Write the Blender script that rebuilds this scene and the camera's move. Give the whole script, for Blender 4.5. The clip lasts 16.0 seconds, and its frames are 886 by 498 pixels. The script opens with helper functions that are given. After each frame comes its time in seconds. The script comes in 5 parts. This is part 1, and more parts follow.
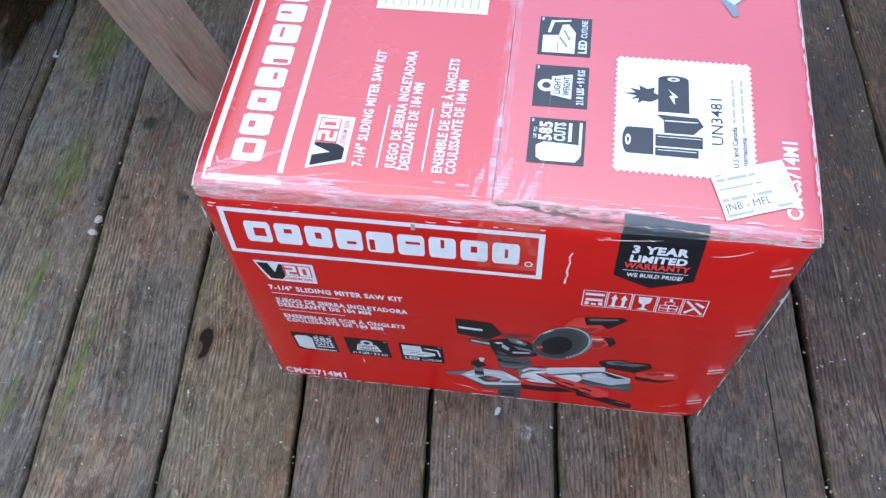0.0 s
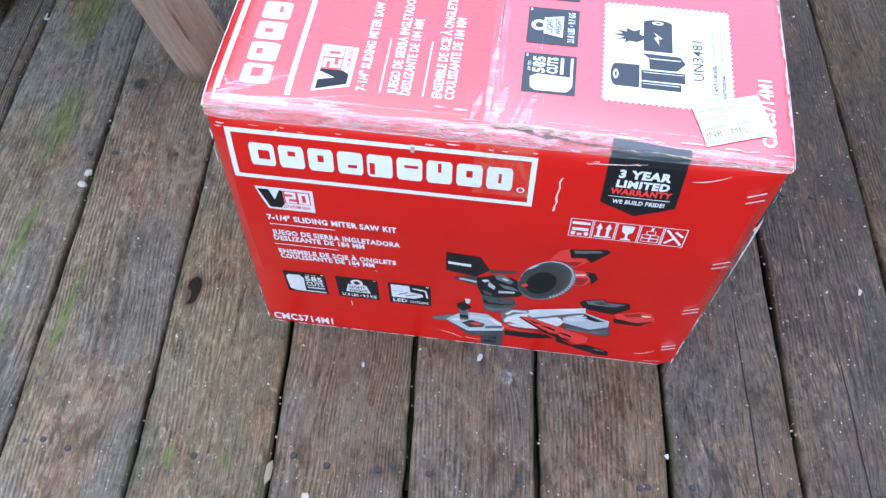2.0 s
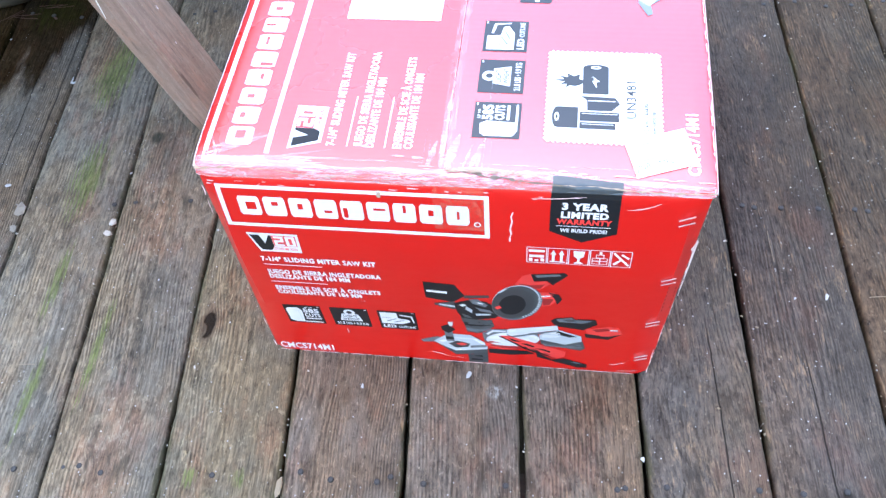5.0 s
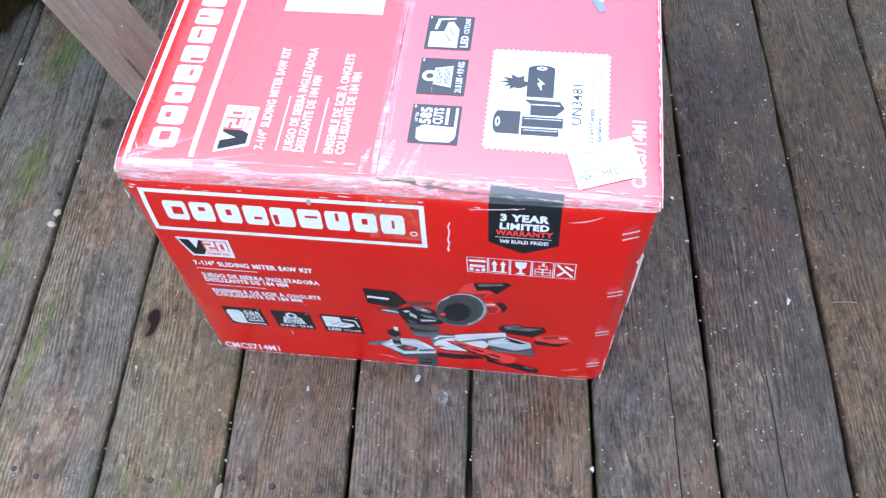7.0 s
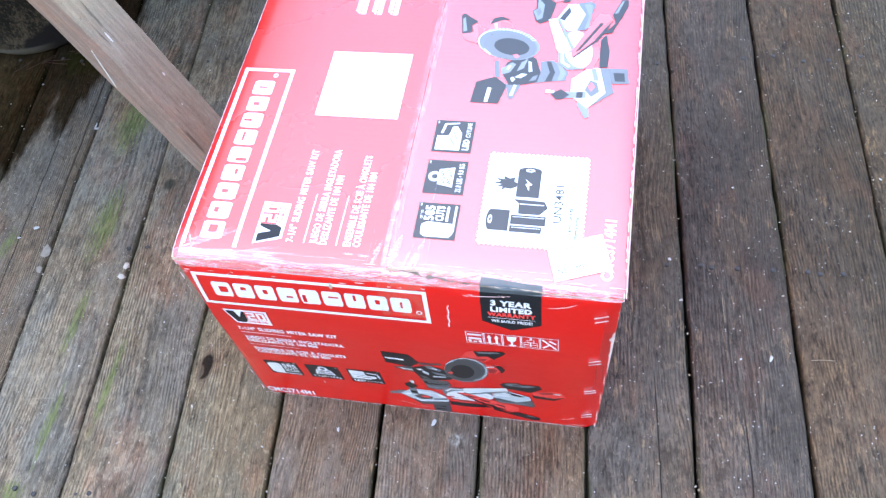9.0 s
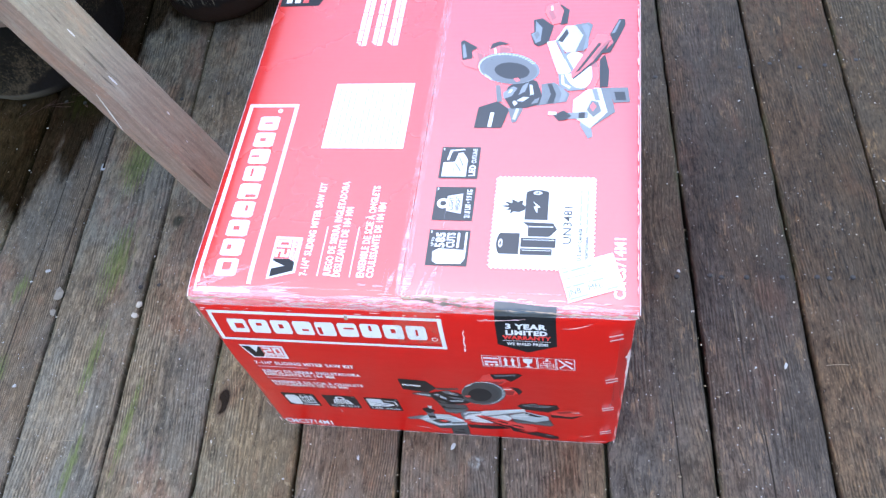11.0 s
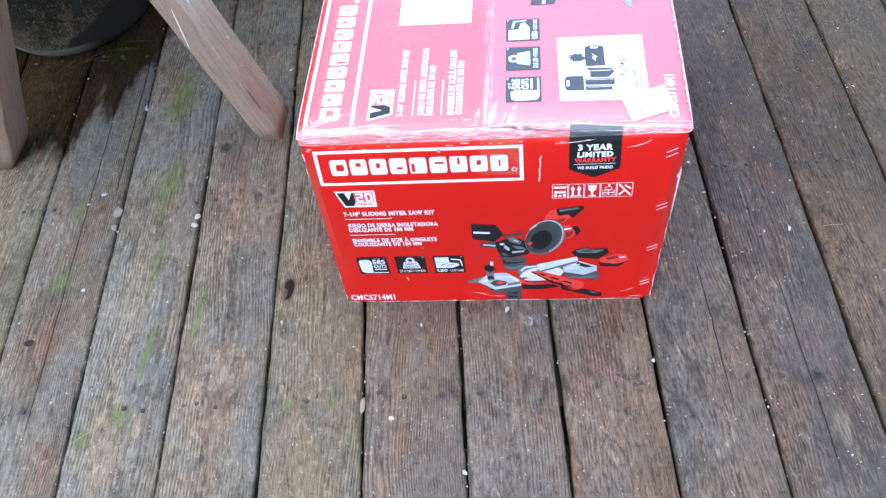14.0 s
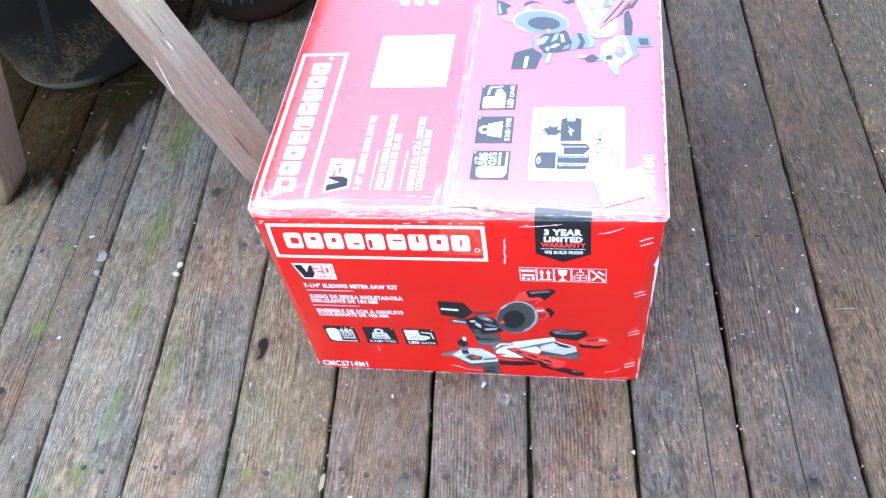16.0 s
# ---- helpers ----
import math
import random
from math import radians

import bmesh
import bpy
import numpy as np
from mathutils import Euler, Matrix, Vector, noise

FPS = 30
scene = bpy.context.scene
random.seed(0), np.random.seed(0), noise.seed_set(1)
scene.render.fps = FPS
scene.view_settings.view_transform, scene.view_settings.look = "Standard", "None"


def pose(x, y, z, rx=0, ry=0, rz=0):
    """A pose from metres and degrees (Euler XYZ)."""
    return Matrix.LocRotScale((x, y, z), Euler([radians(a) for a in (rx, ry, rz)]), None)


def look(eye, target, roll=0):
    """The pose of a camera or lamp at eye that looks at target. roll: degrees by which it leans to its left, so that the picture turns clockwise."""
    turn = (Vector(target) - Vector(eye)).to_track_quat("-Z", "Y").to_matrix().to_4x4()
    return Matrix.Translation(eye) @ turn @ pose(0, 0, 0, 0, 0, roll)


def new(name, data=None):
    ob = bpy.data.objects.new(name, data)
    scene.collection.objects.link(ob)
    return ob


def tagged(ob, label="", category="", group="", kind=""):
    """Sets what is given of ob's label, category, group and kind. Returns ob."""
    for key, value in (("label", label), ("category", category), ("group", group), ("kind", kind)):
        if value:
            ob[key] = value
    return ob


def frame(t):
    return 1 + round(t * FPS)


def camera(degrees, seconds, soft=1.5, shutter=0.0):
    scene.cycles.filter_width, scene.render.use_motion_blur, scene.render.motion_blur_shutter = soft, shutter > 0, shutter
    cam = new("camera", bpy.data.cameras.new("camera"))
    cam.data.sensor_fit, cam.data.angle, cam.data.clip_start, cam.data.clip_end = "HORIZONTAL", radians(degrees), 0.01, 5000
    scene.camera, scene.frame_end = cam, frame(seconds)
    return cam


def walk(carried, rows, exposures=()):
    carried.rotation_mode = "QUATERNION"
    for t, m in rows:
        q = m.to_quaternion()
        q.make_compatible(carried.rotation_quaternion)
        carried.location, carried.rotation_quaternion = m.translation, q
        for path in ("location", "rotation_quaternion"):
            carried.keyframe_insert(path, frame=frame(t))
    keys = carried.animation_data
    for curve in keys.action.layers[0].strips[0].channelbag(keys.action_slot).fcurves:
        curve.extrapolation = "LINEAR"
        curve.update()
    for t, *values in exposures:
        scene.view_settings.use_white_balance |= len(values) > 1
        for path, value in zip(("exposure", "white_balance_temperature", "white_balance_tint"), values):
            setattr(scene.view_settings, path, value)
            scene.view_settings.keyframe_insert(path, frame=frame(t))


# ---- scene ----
cam = camera(55.58, 16.0, soft=1.4, shutter=0.0)
PATH = [
    (0, (0.2852, -0.3551, 0.9028), (0.1746, 0.1543, 0.0494), -5.36),
    (0.5, (0.2867, -0.3839, 0.9173), (0.1711, 0.1632, 0.0882), -4.86),
    (1, (0.2831, -0.4118, 0.9187), (0.1836, 0.1343, 0.0870), -3.95),
    (1.2, (0.284, -0.422, 0.918), (0.084, 0.708, -0.72), -3.6),
    (1.5, (0.2740, -0.4352, 0.9073), (0.1989, 0.1127, 0.0741), -0.96),
    (1.7, (0.276, -0.443, 0.898), (0.105, 0.649, -0.768), -1.0),
    (2, (0.2691, -0.4485, 0.8880), (0.1999, 0.0912, 0.0490), 0.11),
    (2.2, (0.282, -0.442, 0.886), (0.165, 0.637, -0.795), 1.0),
    (2.5, (0.2891, -0.4527, 0.9256), (0.2232, 0.0863, 0.0858), -1.10),
    (3, (0.3340, -0.5057, 1.0128), (0.2403, 0.0257, 0.1710), -4.93),
    (3.5, (0.3625, -0.5627, 1.0959), (0.2325, -0.0239, 0.2635), -7.94),
    (3.7, (0.3864, -0.5653, 1.0910), (0.2343, -0.0166, 0.2690), -9.54),
    (5.8, (0.3299, -0.4102, 0.9209), (0.2195, 0.1378, 0.0917), -6.41),
    (6, (0.3377, -0.4009, 0.9327), (0.2044, 0.1537, 0.1113), -8.61),
    (6.2, (0.353, -0.391, 0.939), (0.1, 0.731, -0.697), -8.0),
    (6.5, (0.3774, -0.3912, 0.9354), (0.2872, 0.1666, 0.1103), 0.06),
    (6.8, (0.387, -0.414, 0.941), (0.104, 0.622, -0.747), -5.0),
    (7, (0.3956, -0.4154, 0.9546), (0.2804, 0.1019, 0.1065), -6.63),
    (7.3, (0.406, -0.432, 0.968), (0.201, 0.569, -0.751), -5.5),
    (7.5, (0.4127, -0.4414, 1.0003), (0.3164, 0.0705, 0.1467), -5.18),
    (7.8, (0.423, -0.46, 1.05), (0.257, 0.581, -0.65), -3.8),
    (8, (0.4222, -0.4688, 1.0705), (0.3217, 0.0323, 0.2109), -6.17),
    (8.5, (0.4561, -0.4284, 1.1026), (0.3083, 0.0946, 0.2631), -9.30),
    (8.7, (0.4678, -0.4119, 1.1060), (0.2975, 0.0982, 0.2629), -10.93),
    (10.8, (0.4605, -0.3965, 1.1185), (0.2609, 0.1092, 0.2792), -16.73),
    (11, (0.4599, -0.4025, 1.1218), (0.2696, 0.1202, 0.2908), -15.47),
    (11.5, (0.4689, -0.4207, 1.1286), (0.2551, 0.0957, 0.2994), -16.40),
    (11.7, (0.486, -0.416, 1.12), (0.052, 0.605, -0.544), -16.3),
    (12, (0.4981, -0.4083, 1.1145), (0.2756, 0.1076, 0.2872), -15.64),
    (12.5, (0.4911, -0.4299, 1.0964), (0.2748, 0.0682, 0.2567), -16.10),
    (12.7, (0.467, -0.456, 1.098), (0.084, 0.595, -0.56), -14.0),
    (13, (0.3891, -0.5563, 1.0978), (0.2334, 0.0050, 0.2849), -14.10),
    (13.2, (0.337, -0.625, 1.101), (0.026, 0.535, -0.498), -14.0),
    (13.5, (0.2986, -0.6861, 1.1127), (0.1757, -0.0995, 0.3122), -11.27),
    (14, (0.3056, -0.7266, 1.1074), (0.1947, -0.1326, 0.3107), -9.66),
    (14.5, (0.3345, -0.7334, 1.1157), (0.2236, -0.1172, 0.3359), -10.12),
    (15, (0.3430, -0.7305, 1.1194), (0.2381, -0.1030, 0.3479), -10.28),
    (15.5, (0.3480, -0.7118, 1.1221), (0.2538, -0.0833, 0.3500), -10.54),
    (15.7, (0.36, -0.682, 1.115), (0.126, 0.549, -0.444), -11.2),
    (16, (0.4213, -0.5986, 1.0934), (0.2379, -0.0065, 0.3087), -12.61),
]
EXPOSURES = [(t, e, 6550, 15) for t, e in ((0.0, 1.60), (0.5, 1.74), (1.0, 1.77), (2.0, 2.03), (3.0, 2.82), (3.5, 2.70), (5.8, 2.43), (6.5, 2.38), (7.0, 2.13), (8.0, 2.48), (8.5, 2.43), (11.0, 2.05), (12.0, 1.80), (12.5, 1.80), (13.0, 1.84), (13.5, 1.98), (14.0, 2.36), (14.5, 2.62), (15.5, 2.76), (16.0, 2.69))]
walk(cam, [(t, look(eye, target, roll)) for t, eye, target, roll in PATH], EXPOSURES)

# ---------------------------------------------------------------- light
SUN_UP, SUN_TURN = 80.0, 290.0
world = bpy.data.worlds.new("sky")
scene.world = world
world.use_nodes = True
wn, wl = world.node_tree.nodes, world.node_tree.links
sky = wn.new("ShaderNodeTexSky")
sky.sky_type = "NISHITA"
sky.sun_disc = False
sky.sun_elevation, sky.sun_rotation = radians(SUN_UP), radians(SUN_TURN)
sky.air_density, sky.dust_density, sky.ozone_density = 1.6, 0.5, 2.6
wl.new(sky.outputs[0], wn["Background"].inputs[0])
wn["Background"].inputs[1].default_value = 0.15

sun = new("sun", bpy.data.lights.new("sun", "SUN"))
sun.data.energy, sun.data.angle, sun.data.color = 0.45, radians(80), (1.0, 0.955, 0.88)
sun.matrix_world = pose(0, 0, 6, 90 - SUN_UP, 0, 180 - SUN_TURN)


# ---------------------------------------------------------------- materials
class Nodes:
    """Short hand for a node material."""

    def __init__(self, name):
        self.mat = bpy.data.materials.new(name)
        self.mat.use_nodes = True
        self.tree = self.mat.node_tree
        self.out = self.tree.nodes["Material Output"]
        self.bsdf = self.tree.nodes["Principled BSDF"]

    def put(self, socket, value):
        if isinstance(value, bpy.types.NodeSocket):
            self.tree.links.new(value, socket)
        elif isinstance(value, (tuple, list)) and len(value) == 3 and socket.type == "RGBA":
            socket.default_value = (*value, 1)
        else:
            socket.default_value = value

    def node(self, kind, out=0, props=None, **ins):
        n = self.tree.nodes.new(kind)
        for key, value in (props or {}).items():
            setattr(n, key, value)
        for key, value in ins.items():
            self.put(n.inputs[int(key[1:]) if key[0] == "i" and key[1:].isdigit() else key], value)
        return n.outputs[out]

    def math(self, op, a, b=0.0, c=0.0, clamp=False):
        return self.node("ShaderNodeMath", props={"operation": op, "use_clamp": clamp}, i0=a, i1=b, i2=c)

    def vec(self, op, a, b=(0, 0, 0)):
        return self.node("ShaderNodeVectorMath", props={"operation": op}, i0=a, i1=b)

    def spot(self, where, centre, stretch=(1, 1, 1)):
        """The distance from centre, with the axes stretched."""
        off = self.vec("MULTIPLY", self.vec("SUBTRACT", where, centre), stretch)
        return self.node("ShaderNodeVectorMath", out=1, props={"operation": "LENGTH"}, i0=off)

    def step(self, value, lo, hi):
        return self.node("ShaderNodeMapRange", props={"interpolation_type": "SMOOTHSTEP"}, i0=value, i1=lo, i2=hi, i3=0.0, i4=1.0)

    def noise(self, where, scale, detail=4.0, rough=0.55, out=0, warp=0.0):
        return self.node("ShaderNodeTexNoise", out=out, Vector=where, Scale=scale, Detail=detail, Roughness=rough, Distortion=warp)

    def mix(self, fac, a, b, blend="MIX"):
        n = self.tree.nodes.new("ShaderNodeMix")
        n.data_type, n.blend_type = "RGBA", blend
        self.put(n.inputs[0], fac)
        self.put(n.inputs[6], a)
        self.put(n.inputs[7], b)
        return n.outputs[2]

    def bump(self, height, strength, distance, normal=None):
        ins = {"Height": height, "Strength": strength, "Distance": distance}
        if normal is not None:
            ins["Normal"] = normal
        return self.node("ShaderNodeBump", **ins)

    def place(self):
        return self.node("ShaderNodeNewGeometry", out=0)

    def finish(self, **ins):
        for key, value in ins.items():
            self.put(self.bsdf.inputs[key.replace("_", " ")], value)
        return self.mat


INKS, GLOSSIER = {}, {}


def plain(name, colour, rough=0.5, spec=0.5, vary=0.12, scale=60.0, coat=0.0, gloss=1.3):
    """A painted or printed surface with a slight unevenness. gloss is the index of its clear coat."""
    m = Nodes(name)
    INKS[m.mat.name] = (colour, rough, spec, vary, scale, coat)
    n = m.noise(m.place(), scale, 5)
    dark = tuple(c * (1 - vary) for c in colour)
    lite = tuple(min(1, c * (1 + vary)) for c in colour)
    return m.finish(Base_Color=m.mix(n, dark, lite), Roughness=m.math("MULTIPLY_ADD", n, 0.15, rough - 0.07), Specular_IOR_Level=spec, Coat_Weight=coat, Coat_Roughness=0.28, Coat_IOR=gloss)


def glossier(material):
    """The same ink with its coat index raised, for a stronger sky sheen on one top flap."""
    if material.name not in INKS or INKS[material.name][5] == 0:
        return material
    if material.name not in GLOSSIER:
        GLOSSIER[material.name] = plain("glossier_" + material.name, *INKS[material.name], gloss=1.95)
    return GLOSSIER[material.name]


def deck_wood(name):
    """Weathered deck boards: growth rings that crowd towards the edges, worn ridges, old red stain, dusty film, dirt, moss and damp. The object's colour gives each board its tone."""
    m = Nodes(name)
    info = m.tree.nodes.new("ShaderNodeObjectInfo")
    tone, rnd = info.outputs["Color"], info.outputs["Random"]
    here = m.place()
    shift = m.node("ShaderNodeCombineXYZ", X=m.math("MULTIPLY", rnd, 3.7), Y=m.math("MULTIPLY", rnd, 91.0), Z=m.math("MULTIPLY", rnd, 13.0))
    # run along the board, which lies a little askew to y
    sep = m.tree.nodes.new("ShaderNodeSeparateXYZ")
    m.put(sep.inputs[0], here)
    along = sep.outputs[1]
    across = m.math("MULTIPLY_ADD", along, 0.087, sep.outputs[0])
    local = m.vec("ADD", m.node("ShaderNodeCombineXYZ", X=across, Y=along, Z=0.0), shift)
    uv = m.tree.nodes.new("ShaderNodeSeparateXYZ")
    m.put(uv.inputs[0], m.node("ShaderNodeTexCoord", out=2))
    side = m.math("MULTIPLY", m.math("SUBTRACT", uv.outputs[0], 0.5), 0.147)

    def tint(colour, k):
        return m.mix(1.0, colour, k, "MULTIPLY")

    def lay(mask, amount, body, over):
        return m.mix(m.math("MULTIPLY", mask, amount), body, over)

    # growth rings, bent round the knots
    knots = 0.0
    for kx, ky, size in ((-0.094, 0.026, 0.016), (0.107, -0.063, 0.014), (-0.04, -0.187, 0.012), (0.30, -0.045, 0.012), (-0.205, -0.155, 0.022), (0.69, -0.12, 0.012), (-0.56, -0.03, 0.012), (0.40, -0.23, 0.022)):
        d = m.spot(here, (kx, ky, 0), (1, 0.55, 0))
        near = m.math("DIVIDE", size, m.math("ADD", d, size * 0.7))
        knots = m.math("ADD", m.math("MULTIPLY", near, near), knots)
    wander = m.noise(m.node("ShaderNodeCombineXYZ", X=m.math("MULTIPLY", rnd, 40.0), Y=along, Z=0.0), 1.7, 2)
    drift = m.noise(m.vec("MULTIPLY", local, (9, 1.5, 1)), 1.0, 3)
    wob = m.noise(m.vec("MULTIPLY", local, (45, 9, 1)), 1.0, 3)
    heart = m.math("ADD", side, m.math("MULTIPLY_ADD", m.math("SUBTRACT", wander, 0.5), 0.10, m.math("MULTIPLY", m.math("SUBTRACT", rnd, 0.5), 0.09)))
    ring = m.math("SQRT", m.math("MULTIPLY_ADD", heart, heart, 0.0005))
    ring = m.math("MULTIPLY_ADD", drift, 0.022, m.math("MULTIPLY_ADD", wob, 0.0045, m.math("MULTIPLY_ADD", knots, 0.008, ring)))
    wave = m.math("SINE", m.math("MULTIPLY", ring, m.math("MULTIPLY_ADD", rnd, 500.0, 1250.0)))
    crest = m.step(wave, -0.1, 0.85)
    furrow = m.step(wave, -0.10, -0.85)
    run = m.math("MULTIPLY_ADD", ring, 0.6, across)
    thread = m.node("ShaderNodeCombineXYZ", X=run, Y=along, Z=rnd)
    fibre = m.noise(m.vec("MULTIPLY", thread, (1.0, 0.07, 1)), 620.0, 5, 0.7)
    fine = m.step(fibre, 0.30, 0.70)
    broken = m.noise(m.vec("MULTIPLY", thread, (1.0, 0.16, 1)), 210.0, 4, 0.7)
    clear = m.step(m.noise(m.vec("MULTIPLY", local, (1.0, 0.28, 1)), 13.0, 6, 0.68), 0.40, 0.60)
    clear = m.math("MULTIPLY", clear, m.step(broken, 0.36, 0.54))
    hue = m.noise(m.vec("MULTIPLY", local, (1.0, 0.5, 1)), 9.0, 5, 0.65)
    mottle = m.noise(m.vec("MULTIPLY", local, (1.0, 0.6, 1)), 30.0, 7, 0.72)
    crust = m.noise(m.vec("MULTIPLY", local, (1.0, 0.6, 1)), 100.0, 7, 0.78)
    soot = m.noise(m.vec("MULTIPLY", local, (1.0, 0.45, 1)), 230.0, 6, 0.8)
    ground = m.mix(m.step(hue, 0.38, 0.62), tint(tone, (0.94, 0.97, 1.04)), tint(tone, (1.14, 1.01, 0.90)))
    body = m.mix(fine, tint(ground, (0.62, 0.61, 0.60)), tint(ground, (1.16, 1.16, 1.16)))
    body = lay(m.math("MULTIPLY", furrow, clear), 0.74, body, tint(ground, (0.36, 0.345, 0.34)))
    body = lay(m.math("MULTIPLY", m.math("MULTIPLY", crest, clear), fine), 0.74, body, tint(ground, (1.66, 1.62, 1.58)))
    # what is left of a red stain
    rosy = m.noise(m.vec("MULTIPLY", local, (1.0, 0.4, 1)), 12.0, 6, 0.7)
    body = lay(m.step(rosy, 0.50, 0.66), 0.65, body, tint(body, (1.30, 0.94, 0.86)))
    # a grey dusty film that fills the relief
    dusty = m.math("MULTIPLY", m.step(m.noise(m.vec("MULTIPLY", local, (1.0, 0.55, 1)), 8.0, 7, 0.7, warp=0.5), 0.50, 0.66), m.step(soot, 0.36, 0.52))
    body = lay(dusty, 0.58, body, tint(tone, (1.18, 1.20, 1.27)))
    # flakes, short dark checks and pale frayed ends
    body = lay(m.step(mottle, 0.48, 0.33), 0.72, body, tint(body, (0.52, 0.50, 0.49)))
    body = lay(m.step(crust, 0.48, 0.35), 0.72, body, tint(body, (0.42, 0.41, 0.41)))
    body = lay(m.step(crust, 0.55, 0.66), 0.70, body, tint(ground, (1.75, 1.70, 1.66)))
    body = lay(m.step(soot, 0.43, 0.33), 0.75, body, tint(body, (0.28, 0.27, 0.27)))
    body = lay(m.step(soot, 0.59, 0.69), 0.80, body, tint(tone, (2.6, 2.6, 2.55)))
    body = lay(m.step(broken, 0.67, 0.75), 0.80, body, tint(ground, (0.24, 0.22, 0.22)))
    body = lay(m.step(broken, 0.36, 0.27), 0.75, body, tint(tone, (2.4, 2.15, 1.85)))
    # blotches worn to tan fibre or black with damp, most on the boards past the box
    wear = m.math("MULTIPLY_ADD", m.step(sep.outputs[0], 0.15, 0.60), 0.65, 0.35)
    worn = m.noise(m.vec("MULTIPLY", local, (1.0, 0.30, 1)), 46.0, 7, 0.78)
    body = lay(m.math("MULTIPLY", m.step(worn, 0.43, 0.32), wear), 0.70, body, tint(body, (0.36, 0.35, 0.36)))
    frayed = m.math("MULTIPLY", m.step(worn, 0.56, 0.66), m.step(fibre, 0.42, 0.58))
    body = lay(m.math("MULTIPLY", frayed, wear), 0.85, body, tint(tone, (2.6, 2.15, 1.65)))
    sliver = m.noise(m.vec("MULTIPLY", local, (1.0, 0.09, 1)), 130.0, 4, 0.6)
    body = lay(m.math("MULTIPLY", m.step(sliver, 0.68, 0.74), m.step(hue, 0.48, 0.58)), 0.70, body, tint(tone, (2.9, 2.3, 1.75)))
    # soft wood weathered away between hard tan ridges, most past the box
    gone = m.math("MULTIPLY", m.step(fibre, 0.47, 0.34), wear)
    body = lay(gone, 0.62, body, tint(body, (0.34, 0.33, 0.34)))
    ridge = m.math("MULTIPLY", m.math("MULTIPLY", m.step(fibre, 0.58, 0.70), m.step(worn, 0.44, 0.56)), wear)
    body = lay(ridge, 0.62, body, tint(tone, (2.45, 2.02, 1.62)))
    # long splits along the grain
    split = m.noise(m.node("ShaderNodeCombineXYZ", X=run, Y=m.math("MULTIPLY", along, 0.05), Z=m.math("MULTIPLY", rnd, 5.0)), 46.0, 2, 0.4)
    rift = m.math("MULTIPLY", m.step(m.math("ABSOLUTE", m.math("SUBTRACT", split, 0.5)), 0.006, 0.002), m.math("MULTIPLY", m.step(worn, 0.50, 0.56), 0.5))
    for at, y0, y1, wide in ((-0.438, 0.22, 0.66, 0.0016), (-0.486, -0.25, 0.50, 0.0013), (0.560, -0.20, 0.10, 0.0012), (0.675, -0.30, 0.06, 0.0013)):
        stray = m.math("MULTIPLY_ADD", m.noise(m.node("ShaderNodeCombineXYZ", X=at, Y=along, Z=0.0), 26.0, 3), 0.006, m.math("SUBTRACT", across, at + 0.003))
        crack = m.math("MULTIPLY", m.step(m.math("ABSOLUTE", stray), wide, wide * 0.4), m.math("MULTIPLY", m.step(along, y0, y0 + 0.05), m.step(along, y1, y1 - 0.05)))
        rift = m.math("MAXIMUM", rift, crack)
    body = lay(rift, 0.88, body, tint(tone, (0.12, 0.10, 0.10)))
    # pale grit
    grit = m.node("ShaderNodeTexVoronoi", out=0, Vector=local, Scale=120.0)
    gate = m.noise(local, 31.0, 2)
    body = lay(m.math("MULTIPLY", m.step(grit, 0.13, 0.08), m.step(gate, 0.50, 0.57)), 1.0, body, (0.40, 0.385, 0.36))
    # broad dirt and damp drawn unevenly along the boards; the ones past the box darken towards the back
    dirt = m.noise(m.vec("MULTIPLY", local, (1.0, 0.42, 1)), 11.0, 8, 0.72, warp=0.5)
    body = lay(m.step(dirt, 0.51, 0.37), 0.58, body, tint(body, (0.52, 0.50, 0.48)))
    body = lay(m.step(dirt, 0.54, 0.68), 0.40, body, tint(body, (1.38, 1.38, 1.40)))
    dark_back = m.math("MULTIPLY", m.step(m.math("MULTIPLY_ADD", dirt, 0.5, along), 0.25, 0.62), m.step(m.math("MULTIPLY_ADD", dirt, 0.2, sep.outputs[0]), 0.52, 0.66))
    body = lay(dark_back, 0.9, body, tint(body, (0.62, 0.60, 0.58)))
    # grime and olive moss creeping in from the joints
    rim = m.math("ABSOLUTE", m.math("SUBTRACT", uv.outputs[0], 0.5))
    creep = m.noise(m.vec("MULTIPLY", here, (1.0, 0.5, 1)), 26.0, 6, 0.7)
    lip = m.step(m.math("MULTIPLY_ADD", creep, 0.22, rim), 0.55, 0.62)
    green = m.math("MULTIPLY", lip, m.step(m.noise(here, 3.3, 3), 0.45, 0.58))
    body = lay(lip, 0.55, body, tint(body, (0.5, 0.48, 0.45)))
    body = lay(green, 0.50, body, (0.060, 0.062, 0.024))
    # dark stains round the rows of nails
    row = 9.0
    for jy in (-0.61, -0.165, 0.236, 0.652):
        row = m.math("MINIMUM", m.math("ABSOLUTE", m.math("SUBTRACT", m.math("MULTIPLY_ADD", sep.outputs[0], -0.05, along), jy)), row)
    stain = m.math("MULTIPLY", m.step(row, 0.030, 0.004), m.step(m.noise(m.vec("MULTIPLY", local, (1.0, 0.3, 1)), 58.0, 3), 0.53, 0.66))
    body = lay(stain, 0.75, body, tint(tone, (0.30, 0.28, 0.27)))
    # moss, in tufts and in threads along the grain
    mossy = 0.0
